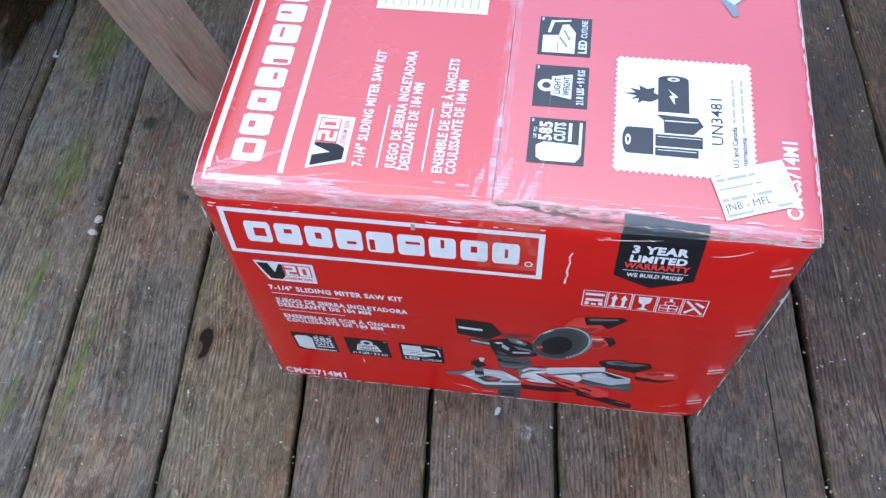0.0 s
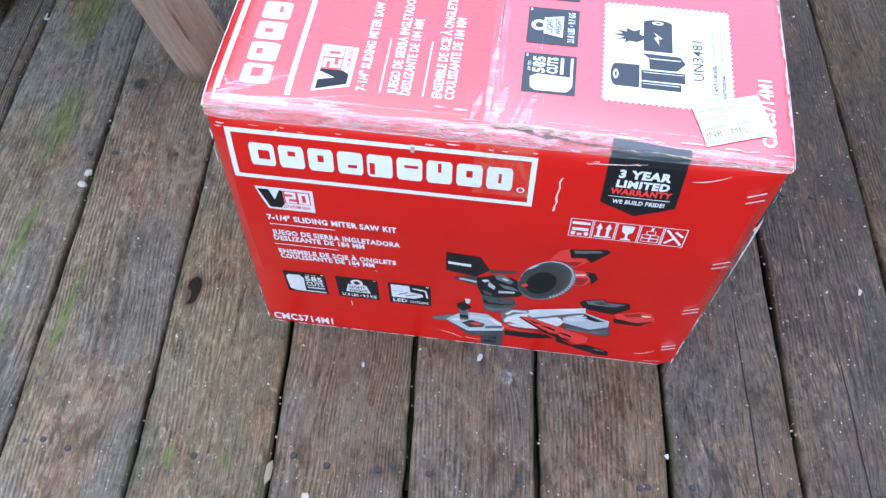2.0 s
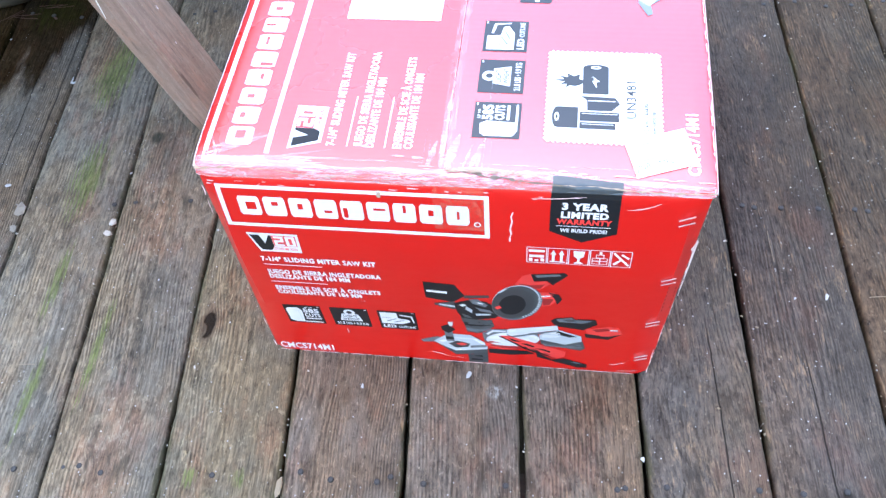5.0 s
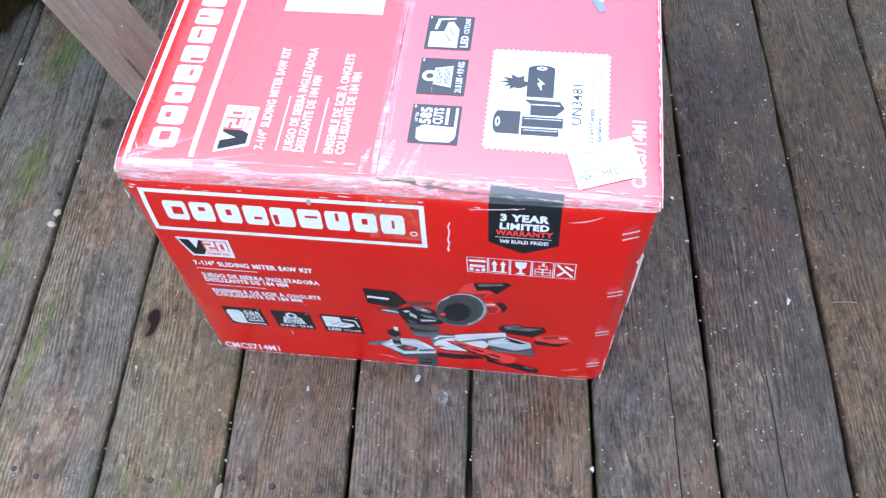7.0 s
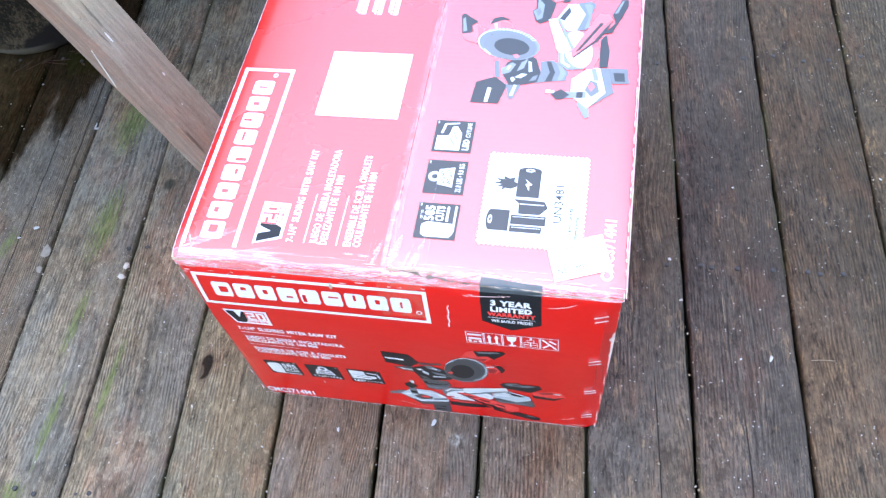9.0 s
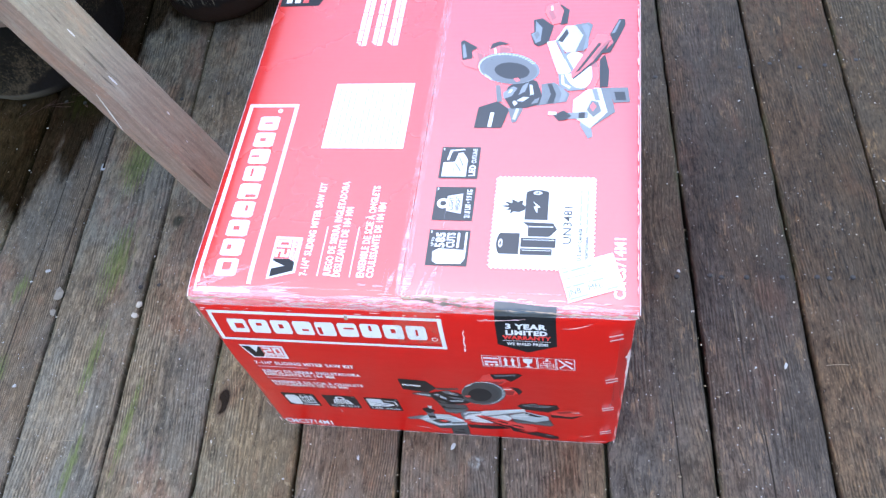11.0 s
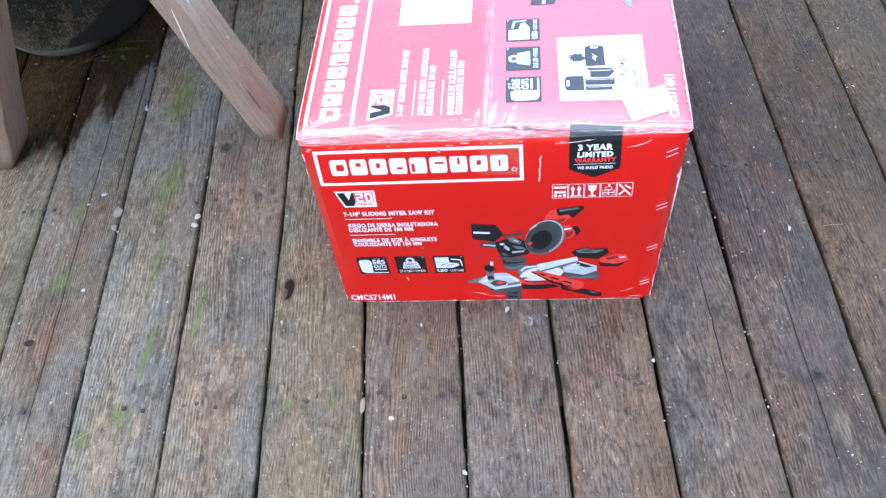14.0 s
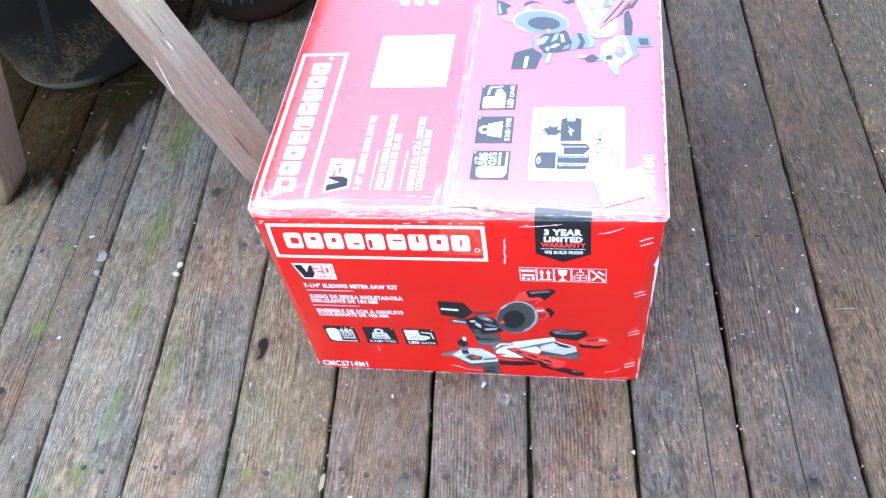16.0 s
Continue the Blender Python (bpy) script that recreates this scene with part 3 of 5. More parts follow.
for k in range(len(SEAMS) - 1):
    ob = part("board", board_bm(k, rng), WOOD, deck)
    ob.data.shade_smooth()
    ob.color = (*TONES[k], 1)
    for x in NEAR_NAILS:
        if seam_at(k, -0.17) < x < seam_at(k + 1, -0.17):
            nail = new("nail", nail_mesh)
            nail.parent = ob
            nail.location = (x, -0.172 + 0.056 * x + rng.uniform(-0.005, 0.005), -0.0008)
    for x in FAR_NAILS:
        if seam_at(k, 0.24) < x < seam_at(k + 1, 0.24):
            nail = new("nail", nail_mesh)
            nail.parent = ob
            nail.location = (x, 0.233 + 0.05 * x + rng.uniform(-0.005, 0.005), -0.0004)
    for jy in JOISTS:
        mid = SEAMS[k] + 0.074
        if jy in (-0.165, 0.236) and 5 < k < 17:
            continue
        for side in (-0.047, rng.choice((0.0, 0.012, 9.0)), 0.048):
            if side > 1 or rng.random() < 0.25:
                continue
            y = jy + 0.05 * mid + rng.uniform(-0.008, 0.008)
            nail = new("nail", nail_mesh)
            nail.parent = ob
            nail.location = (seam_at(k, y) + 0.074 + side + rng.uniform(-0.006, 0.006), y, -0.0008)
for jy in JOISTS:
    bm = bmesh.new()
    block(bm, (seam_at(0, jy) + 0.03, jy - 0.019, -0.18), (seam_at(-1, jy) - 0.03, jy + 0.019, -THICK - 0.0005))
    for v in bm.verts:
        v.co.y += 0.05 * v.co.x
    part("joist", bm, JOIST_WOOD, deck, "dark timber joist")

# ---------------------------------------------------------------- the cardboard box
DEEP, TALL = 0.62, 0.3612


def left_x(z):
    return 0.0085 * z / 0.366


def right_x(z):
    return 0.480 + 0.014 * z / 0.366


def front_y(x, z):
    z = min(max(z, 0.0), 0.366)
    swell = math.sin(math.pi * (z / 0.366) ** 1.8)
    side = (1 - math.exp(-max(x - left_x(z), 0) / 0.005)) * (1 - math.exp(-max(right_x(z) - x, 0) / 0.005))
    roll = min(max(z - 0.3475, 0.0) / 0.0165, 1.0)
    foot = 0.0030 * math.exp(-z / 0.05)
    return -(0.0118 * swell + foot) * side + 0.0085 * (1 - math.sqrt(1 - 0.97 * roll * roll))


def top_z(x, y):
    u, y = min(max((x - 0.0085) / 0.4855, 0), 1), max(y, 0.0)
    z = 0.3645 - 0.0065 * u**4 * math.exp(-y / 0.06) + 0.0080 * (1 - math.exp(-y / 0.012)) * (1 - 0.35 * u)
    return z


def on_front(a, b, off):
    return Vector((a, front_y(a, b) - off, b))


def on_top(a, b, off):
    """Print on the top reads along y, with its head towards -x: a runs along y, b is x."""
    return Vector((b, a, top_z(b, a) + off))


def sheet(bm, points, cols, rows):
    vs = [[bm.verts.new(points(i / cols, j / rows)) for i in range(cols + 1)] for j in range(rows + 1)]
    for j in range(rows):
        for i in range(cols):
            bm.faces.new((vs[j][i], vs[j][i + 1], vs[j + 1][i + 1], vs[j + 1][i]))
    return vs


box = thing("cardboard_box", "glossy red printed cardboard box, scuffed and taped, on the deck", "box", (0.24, 0.3, 0.0))


def lerp(a, b, t):
    return a + (b - a) * t


bm = bmesh.new()
def wall_ring(z, i, n):
    """A point on the box's outline at height z, from the front left corner round."""
    t = 4 * i / n
    side, f = int(t) % 4, t - int(t)
    x0, x1 = left_x(z), right_x(z)
    if side == 0:
        x = lerp(x0, x1, f)
        return Vector((x, front_y(x, z), z))
    if side == 1:
        return Vector((x1 + 0.006 * math.sin(math.pi * f) * math.sin(math.pi * min(1, z / 0.36)), lerp(0, DEEP, f), z))
    if side == 2:
        return Vector((lerp(x1, x0, f), DEEP, z))
    return Vector((x0 - 0.006 * math.sin(math.pi * f) * math.sin(math.pi * min(1, z / 0.36)), lerp(DEEP, 0, f), z))


N, LEVELS = 120, 28
rings = []
for j in range(LEVELS + 1):
    z = TALL * (1 - (1 - j / LEVELS) ** 1.6)
    ring = []
    for i in range(N):
        p = wall_ring(z, i, N)
        if i % (N // 4) == 0:  # eased corner
            c = Vector((0.245, 0.31, z))
            p += (c - p).normalized() * 0.0035
        if j == 0:
            p.y += 0.0005 if p.y < 0.01 else 0
        ring.append(bm.verts.new(p))
    rings.append(ring)
for a, b in zip(rings, rings[1:]):
    for i in range(N):
        j = (i + 1) % N
        bm.faces.new((a[i], a[j], b[j], b[i]))
bm.faces.new(rings[0][::-1])
mend(bm)
for e in bm.edges:
    e.smooth = len(e.link_faces) < 2 or e.calc_face_angle() < 0.5
for f in bm.faces:
    f.smooth = True
part("body", bm, RED, box)


def flap(x0, x1, seed):
    """A top flap of corrugated board, 4 mm thick, with a ragged raw edge at the front."""
    bm = bmesh.new()
    rnd = random.Random(seed)
    cols, rows = 24, 62
    jag = [rnd.uniform(-0.0012, 0.0012) for _ in range(cols + 1)]

    def up(u, v):
        x = lerp(x0, x1, u)
        y = 0.0045 + (DEEP - 0.0045) * v**1.6
        z = top_z(x, y)
        i = round(u * cols)
        if v == 0:
            y += jag[i] + 0.0015
            z -= 0.0012
        edge = min(abs(x - 0.0085), abs(x - 0.494))
        if edge < 0.004:
            z -= 0.0018
        return (x, y, z)

    top = sheet(bm, up, cols, rows)
    low = sheet(bm, lambda u, v: (lambda p: (p[0], p[1], p[2] - 0.0038))(up(u, v)), cols, rows)
    def edge(a, b, c, d, index):
        f = bm.faces.new([bm.verts.new(v.co) for v in (a, b, c, d)])
        f.material_index = index

    for i in range(cols):
        edge(top[0][i + 1], top[0][i], low[0][i], low[0][i + 1], 1)
        edge(top[-1][i], top[-1][i + 1], low[-1][i + 1], low[-1][i], 0)
    for j in range(rows):
        edge(top[j][0], top[j + 1][0], low[j + 1][0], low[j][0], 0)
        edge(top[j + 1][-1], top[j][-1], low[j][-1], low[j + 1][-1], 0)
    for f in bm.faces:
        f.normal_update()
    return bm


for x0, x1, seed, ink, label in ((0.0075, 0.2477, 3, TOP_RED, "varnished red top flap with a frayed raw edge"), (0.2483, 0.4955, 4, GLOSSIER_RED, "glossier red top flap, with a frayed raw edge")):
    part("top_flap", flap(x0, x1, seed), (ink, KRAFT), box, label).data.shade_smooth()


# ---------------------------------------------------------------- print on the box
class Print:
    """Flat ink on a panel: shapes in one colour gathered into one mesh."""

    fine = 0.012

    def __init__(self, panel, off=0.0003):
        self.panel, self.off, self.bm = panel, off, bmesh.new()

    def poly(self, pts, off=0.0):
        flat = bmesh.new()
        flat.faces.new([flat.verts.new((a, b, 0)) for a, b in pts])
        for axis in (0, 1):  # cut fine enough to follow the panel's swell
            lo, hi = min(q[axis] for q in pts), max(q[axis] for q in pts)
            n = int((hi - lo) / self.fine)
            for i in range(1, n + 1):
                spot, way = [0, 0, 0], [0, 0, 0]
                spot[axis], way[axis] = lo + (hi - lo) * i / (n + 1), 1
                bmesh.ops.bisect_plane(flat, geom=flat.verts[:] + flat.edges[:] + flat.faces[:], plane_co=spot, plane_no=way)
        made = {v: self.bm.verts.new(self.panel(v.co.x, v.co.y, self.off + off)) for v in flat.verts}
        for f in flat.faces:
            self.bm.faces.new([made[v] for v in f.verts])
        flat.free()
        return self

    def rect(self, a0, b0, a1, b1, off=0.0, step=0.015):
        ca, cb = max(1, math.ceil(abs(a1 - a0) / step)), max(1, math.ceil(abs(b1 - b0) / step))
        sheet(self.bm, lambda u, v: self.panel(lerp(a0, a1, u), lerp(b0, b1, v), self.off + off), ca, cb)
        return self

    def border(self, a0, b0, a1, b1, t):
        s = 1 if b1 > b0 else -1
        self.rect(a0, b0, a1, b0 + s * t).rect(a0, b1 - s * t, a1, b1)
        return self.rect(a0, b0 + s * t, a0 + t, b1 - s * t).rect(a1 - t, b0 + s * t, a1, b1 - s * t)

    def oval(self, a, b, ra, rb, n=24, off=0.0, turn=0.0):
        c, s = math.cos(turn), math.sin(turn)
        pts = [(ra * math.cos(6.28319 * i / n), rb * math.sin(6.28319 * i / n)) for i in range(n)]
        return self.poly([(a + c * u - s * v, b + s * u + c * v) for u, v in pts], off)

    def ring(self, a, b, ra, rb, thick, n=20):
        vs = []
        for k in (1.0, 1 - thick):
            vs.append([self.bm.verts.new(self.panel(a + k * ra * math.cos(6.28319 * i / n), b + k * rb * math.sin(6.28319 * i / n), self.off)) for i in range(n)])
        for i in range(n):
            j = (i + 1) % n
            self.bm.faces.new((vs[0][i], vs[0][j], vs[1][j], vs[1][i]))
        return self

    def text(self, words, a, b, wide, high, bold=0.02, centre=False, slant=0.0):
        """Words from (a, b), the left end of their foot line, stretched to the width and capital height given. High below 0 runs towards -b."""
        curve = bpy.data.curves.new("words", "FONT")
        curve.body, curve.offset, curve.resolution_u, curve.space_character = words, bold, 2, 1.0 + 2.2 * bold
        ob = new("words", curve)
        me = bpy.data.meshes.new_from_object(ob.evaluated_get(bpy.context.evaluated_depsgraph_get()))
        xs = [v.co.x for v in me.vertices]
        lo, span, cap = min(xs), max(xs) - min(xs), 0.70
        a0 = a - wide / 2 if centre else a
        vs = [self.bm.verts.new(self.panel(a0 + (v.co.x - lo) / span * wide + slant * v.co.y / cap * abs(high), b + v.co.y / cap * high, self.off)) for v in me.vertices]
        for p in me.polygons:
            if len(set(p.vertices)) > 2:
                try:
                    self.bm.faces.new([vs[i] for i in p.vertices])
                except ValueError:
                    pass
        bpy.data.objects.remove(ob)
        bpy.data.curves.remove(curve)
        bpy.data.meshes.remove(me)
        return self

    def done(self, name, material, parent, label=""):
        return part(name, self.face(), self.ink(material), parent, label)

    def ink(self, material):
        return material if self.panel is on_front or min(v.co.x for v in self.bm.verts) < 0.248 else glossier(material)

    def face(self):
        """Turn every face outwards, to the front or up."""
        out = Vector((0, -1, 0.9))
        for f in self.bm.faces:
            f.normal_update()
            if f.normal.dot(out) < 0:
                f.normal_flip()
        return self.bm

    def each(self, name, material, parent, label=""):
        """Every separate patch of ink as a part of its own; returns the first."""
        bm, first, material = self.face(), None, self.ink(material)
        bm.verts.index_update()
        left = set(bm.faces)
        while left:
            seed = min(left, key=lambda f: f.index)
            patch, todo = {seed}, [seed]
            while todo:
                for e in todo.pop().edges:
                    for g in e.link_faces:
                        if g not in patch:
                            patch.add(g)
                            todo.append(g)
            left -= patch
            one, made = bmesh.new(), {}
            for f in sorted(patch, key=lambda f: f.index):
                for v in f.verts:
                    if v not in made:
                        made[v] = one.verts.new(v.co)
                one.faces.new([made[v] for v in f.verts])
            ob = part(name, one, material, parent, label)
            first = first or ob
        bm.free()
        return first


def wordmark(panel, parent, a0, a1, b, high):
    """Nine plain slotted blocks with cut corners in place of the maker's name."""
    wide = (a1 - a0) / 9
    slots = ((0.34, 0.30, 0.80, 0.70), (0.36, 0.55, 0.66, 0.76), (0.38, 0.42, 0.62, 0.72), (0.40, 0.30, 0.76, 0.44), (0.10, 0.10, 0.30, 0.62), (0.30, 0.56, 0.84, 0.68), (0.44, 0.50, 0.58, 0.90), (0.38, 0.42, 0.62, 0.72), (0.46, 0.30, 0.58, 0.72))
    for i, (u0, v0, u1, v1) in enumerate(slots):
        l, w = a0 + wide * (i + 0.06), wide * 0.86
        at = lambda u, v: (l + u * w, b + v * high)
        p = Print(panel)
        p.poly([at(0.0, 0.14), at(0.08, 0.0), at(u0, 0.0), at(u0, 1.0), at(0.08, 1.0), at(0.0, 0.86)])
        p.poly([at(u1, 0.0), at(0.92, 0.0), at(1.0, 0.14), at(1.0, 0.86), at(0.92, 1.0), at(u1, 1.0)])
        p.rect(*at(u0, 0.0), *at(u1, v0)).rect(*at(u0, v1), *at(u1, 1.0))
        p.done("wordmark_block", WHITE, parent)


def series_badge(panel, parent, a0, a1, b0, h):
    """The small series mark: a white wedge-shaped plate with a dark arrow and a red block."""
    w = a1 - a0
    at = lambda u, v: (a0 + u * w, b0 + v * h)
    Print(panel).poly([at(0.0, 1), at(1, 1), at(0.985, 0), at(0.16, 0)]).done("series_plate", WHITE, parent)
    Print(panel, 0.0005).poly([at(0.05, 0.9), at(0.24, 0.9), at(0.31, 0.45), at(0.42, 0.9), at(0.47, 0.9), at(0.47, 0.3), at(0.40, 0.1), at(0.2, 0.1)]).done("dark_arrow", INK, parent)
    Print(panel, 0.0005).poly([at(0.475, 0.34), at(0.475, 0.90), at(0.945, 0.90), at(0.935, 0.34)]).done("red_block", RED_INK, parent)
    two = Print(panel, 0.0007)
    for u0, v0, u1, v1 in ((0.505, 0.37, 0.695, 0.46), (0.505, 0.46, 0.565, 0.57), (0.505, 0.57, 0.695, 0.67), (0.635, 0.67, 0.695, 0.77), (0.505, 0.77, 0.695, 0.87)):
        two.rect(*at(u0, v0), *at(u1, v1))
    two.done("white_figure", WHITE, parent)
    nought = Print(panel, 0.0007)
    for u0, v0, u1, v1 in ((0.735, 0.37, 0.92, 0.46), (0.735, 0.46, 0.795, 0.77), (0.86, 0.46, 0.92, 0.77), (0.735, 0.77, 0.92, 0.87)):
        nought.rect(*at(u0, v0), *at(u1, v1))
    nought.done("white_figure", WHITE, parent)
    Print(panel, 0.0005).text("LITHIUM ION", *at(0.44, 0.12), 0.47 * w, 0.14 * h, 0.02).done("small_print", RED_INK, parent)


def icon_cuts(panel, parent, a0, b0, w, h):
    at = lambda u, v: (a0 + u * w, b0 + v * h)
    tile = Print(panel).rect(*at(0, 0), *at(1, 1)).done("icon_tile", INK, parent, "dark square picture tile")
    p = Print(panel, 0.0005)
    p.poly([at(0.06, 0.16), at(0.16, 0.08), at(0.44, 0.12), at(0.47, 0.72), at(0.38, 0.86), at(0.12, 0.84), at(0.05, 0.74)])
    p.text("UP TO", *at(0.54, 0.86), 0.24 * w, 0.06 * h).text("585", *at(0.50, 0.60), 0.42 * w, 0.22 * h, 0.04).text("CUTS", *at(0.50, 0.36), 0.42 * w, 0.19 * h, 0.04)
    p.rect(*at(0.50, 0.24), *at(0.92, 0.30)).rect(*at(0.20, 0.06), *at(0.94, 0.11)).rect(*at(0.90, 0.93), *at(0.97, 0.96))
    p.done("white_ink", WHITE, tile)
    Print(panel, 0.0007).rect(*at(0.14, 0.70), *at(0.40, 0.73)).rect(*at(0.37, 0.16), *at(0.39, 0.70)).each("grey_line", FAINT, tile)


def icon_weight(panel, parent, a0, b0, w, h):
    at = lambda u, v: (a0 + u * w, b0 + v * h)
    tile = Print(panel).rect(*at(0, 0), *at(1, 1)).done("icon_tile", INK, parent, "dark square picture tile")
    p = Print(panel, 0.0005)
    p.poly([at(0.20, 0.30), at(0.80, 0.30), at(0.72, 0.68), at(0.28, 0.68)]).ring(*at(0.5, 0.77), 0.15 * w, 0.16 * h, 0.5)
    p.text("21.8 LBS \u2022 9.9 KG", *at(0.08, 0.08), 0.84 * w, 0.13 * h, 0.03).rect(*at(0.90, 0.93), *at(0.97, 0.96))
    p.done("white_ink", WHITE, tile)
    Print(panel, 0.0007).text("LIGHT", *at(0.31, 0.51), 0.38 * w, 0.12 * h).text("WEIGHT", *at(0.27, 0.34), 0.46 * w, 0.12 * h).done("dark_words", INK, tile)


def icon_led(panel, parent, a0, b0, w, h):
    at = lambda u, v: (a0 + u * w, b0 + v * h)
    tile = Print(panel).rect(*at(0, 0), *at(1, 1)).done("icon_tile", INK, parent, "dark square picture tile")
    p = Print(panel, 0.0005)
    p.poly([at(0.06, 0.30), at(0.60, 0.30), at(0.82, 0.44), at(0.80, 0.56), at(0.52, 0.62), at(0.50, 0.92), at(0.06, 0.92)])
    p.poly([at(0.58, 0.84), at(0.90, 0.78), at(0.94, 0.40), at(0.90, 0.40), at(0.86, 0.72), at(0.58, 0.78)])
    p.text("LED", *at(0.08, 0.08), 0.34 * w, 0.15 * h, 0.04).text("CUTLINE", *at(0.48, 0.08), 0.46 * w, 0.11 * h, 0.02).rect(*at(0.90, 0.93), *at(0.97, 0.96))
    p.done("white_ink", WHITE, tile)
    p = Print(panel, 0.0007)
    p.poly([at(0.20, 0.46), at(0.46, 0.62), at(0.48, 0.59), at(0.24, 0.43)]).poly([at(0.38, 0.42), at(0.66, 0.54), at(0.67, 0.51), at(0.42, 0.39)]).rect(*at(0.08, 0.62), *at(0.34, 0.64))
    p.each("grey_line", GREY_INK, tile)


def saw_picture(panel, parent, at, tag):
    """The printed picture of the saw, from flat patches of ink. at maps the picture's own metres to the panel; the shapes are in millimetres."""
    ra, rb = abs(at(0.001, 0)[0] - at(0, 0)[0]), abs(at(0, 0.001)[1] - at(0, 0)[1])
    root, layer = None, [0.0003]

    def patch(ink, *pts):
        nonlocal root
        layer[0] += 0.000004
        p = Print(panel, layer[0]).poly([at(s / 1000, h / 1000) for s, h in pts])
        ob = p.done("saw_print", ink, root or parent)
        root = root or tagged(ob, tag)

    def disc(ink, s, h, rs, rh, turn=0.0):
        layer[0] += 0.000004
        n = 26
        pts = []
        for i in range(n):
            u, v = rs * math.cos(6.28319 * i / n), rh * math.sin(6.28319 * i / n)
            pts.append(at((s + u) / 1000, (h + turn * u + v) / 1000))
        Print(panel, layer[0]).poly(pts).done("saw_print", ink, root)

    # dust bag, rod, rail and motor
    patch(INK, (16, 203), (50, 200), (60, 175), (46, 158), (16, 166))
    patch(WHITE, (18, 185), (41, 183), (41, 178), (18, 180))
    patch(CHARCOAL, (59, 176), (87, 180), (87, 174), (59, 169))
    patch(CHARCOAL, (24, 153), (48, 160), (51, 142), (46, 140), (25, 148))
    patch(PALE_INK, (30, 153), (48, 149), (47, 145), (29, 149))
    patch(SLATE_INK, (52, 122), (68, 116), (88, 118), (91, 101), (72, 79), (58, 83), (55, 105))
    patch(INK, (55, 109), (71, 104), (89, 110), (89, 104), (71, 97), (56, 100))
    patch(GREY_INK, (57, 93), (72, 90), (88, 97), (80, 87), (70, 82), (59, 86))
    patch(INK, (47, 156), (68, 168), (84, 163), (92, 153), (100, 137), (93, 124), (70, 116), (54, 119), (49, 134))
    patch(GREY_INK, (64, 167), (74, 169), (85, 156), (82, 150), (68, 157))
    patch(PALE_INK, (70, 132), (88, 134), (87, 130), (71, 127))
    patch(PALE_INK, (60, 150), (67, 141), (66, 133), (59, 141))
    patch(GREY_INK, (70, 148), (86, 143), (92, 135), (76, 139))
    patch(SLATE_INK, (54, 130), (62, 126), (66, 119), (57, 121))
    patch(FAINT, (52, 152), (58, 155), (61, 152), (56, 148))
    patch(FAINT, (74, 162), (80, 159), (79, 156), (73, 159))
    # handle and blade guard
    patch(RED_INK, (115, 209), (123, 228), (133, 234), (136, 216), (147, 220), (152, 214), (142, 201), (129, 201))
    patch(DARK_RED_INK, (119, 211), (133, 209), (147, 213), (142, 203), (130, 202))
    patch(INK, (132, 232), (166, 238), (170, 234), (155, 212), (149, 220), (135, 218))
    patch(GREY_INK, (136, 231), (160, 235), (163, 232), (138, 226))
    patch(RED_INK, (125, 200), (142, 195), (158, 196), (160, 177), (154, 164), (145, 162), (142, 186))
    patch(INK, (151, 195), (162, 192), (166, 181), (161, 168), (158, 181))
    patch(DARK_RED_INK, (144, 180), (157, 181), (153, 166), (146, 164))
    disc(GREY_INK, 117, 165, 28, 42, 0.36)
    disc(PALE_INK, 116, 167, 26.5, 40, 0.36)
    disc(SLATE_INK, 115.5, 165.5, 26, 39.5, 0.36)
    for i in range(12):
        a = -1.30 + 0.13 * i
        q = [(117 + r * math.cos(a + d), 165 + 1.5 * r * math.sin(a + d) + 0.36 * r * math.cos(a + d)) for r, d in ((23.5, 0.0), (27.0, 0.0), (27.0, 0.055), (23.5, 0.055))]
        patch(PALE_INK, *q)
    disc(CHARCOAL, 113, 163, 23, 36, 0.34)
    disc(INK, 112, 160, 15, 24, 0.34)
    patch(PALE_INK, (96, 188), (104, 197), (108, 198), (99, 187))
    patch(RED_INK, (92, 152), (98, 157), (100, 151), (95, 147))
    patch(WHITE, (143, 187), (153, 189), (153, 186), (143, 184))
    # charger and battery
    patch(INK, (155, 126), (160, 133), (179, 139), (182, 134), (205, 136), (208, 124), (193, 107), (162, 113))
    patch(GREY_INK, (161, 131), (178, 138), (182, 132), (203, 133), (190, 123), (165, 124))
    patch(CHARCOAL, (168, 130), (178, 134), (184, 129), (176, 126))
    patch(RED_INK, (195, 109), (220, 121), (232, 119), (238, 102), (222, 90), (198, 98))
    patch(INK, (195, 98), (222, 94), (237, 102), (223, 86), (197, 88))
    patch(DARK_RED_INK, (203, 110), (220, 116), (224, 110), (208, 104))
    patch(FAINT, (222, 112), (231, 113), (232, 110), (223, 109))
    # left table with its clamp and foot
    patch(GREY_INK, (-1, 53), (20, 64), (31, 62), (27, 50), (15, 49), (2, 47))
    patch(INK, (82, 40), (129, 41), (139, 34), (110, 28), (83, 29))
    patch(PALE_INK, (15, 51), (34, 74), (61, 74), (81, 53), (81, 40), (41, 31))
    patch(FAINT, (30, 66), (36, 73), (60, 73), (72, 61), (50, 60))
    patch(WHITE, (21, 52), (33, 61), (38, 58), (27, 49))
    patch(SLATE_INK, (15, 51), (41, 31), (81, 40), (81, 27), (41, 19))
    patch(CHARCOAL, (33, 47), (44, 56), (60, 50), (57, 41), (42, 37))
    patch(RED_INK, (42, 48), (50, 52), (57, 48), (50, 43))
    patch(WHITE, (62, 66), (74, 58), (79, 50), (72, 52))
    patch(GREY_INK, (60, 45), (79, 50), (80, 44), (60, 39))
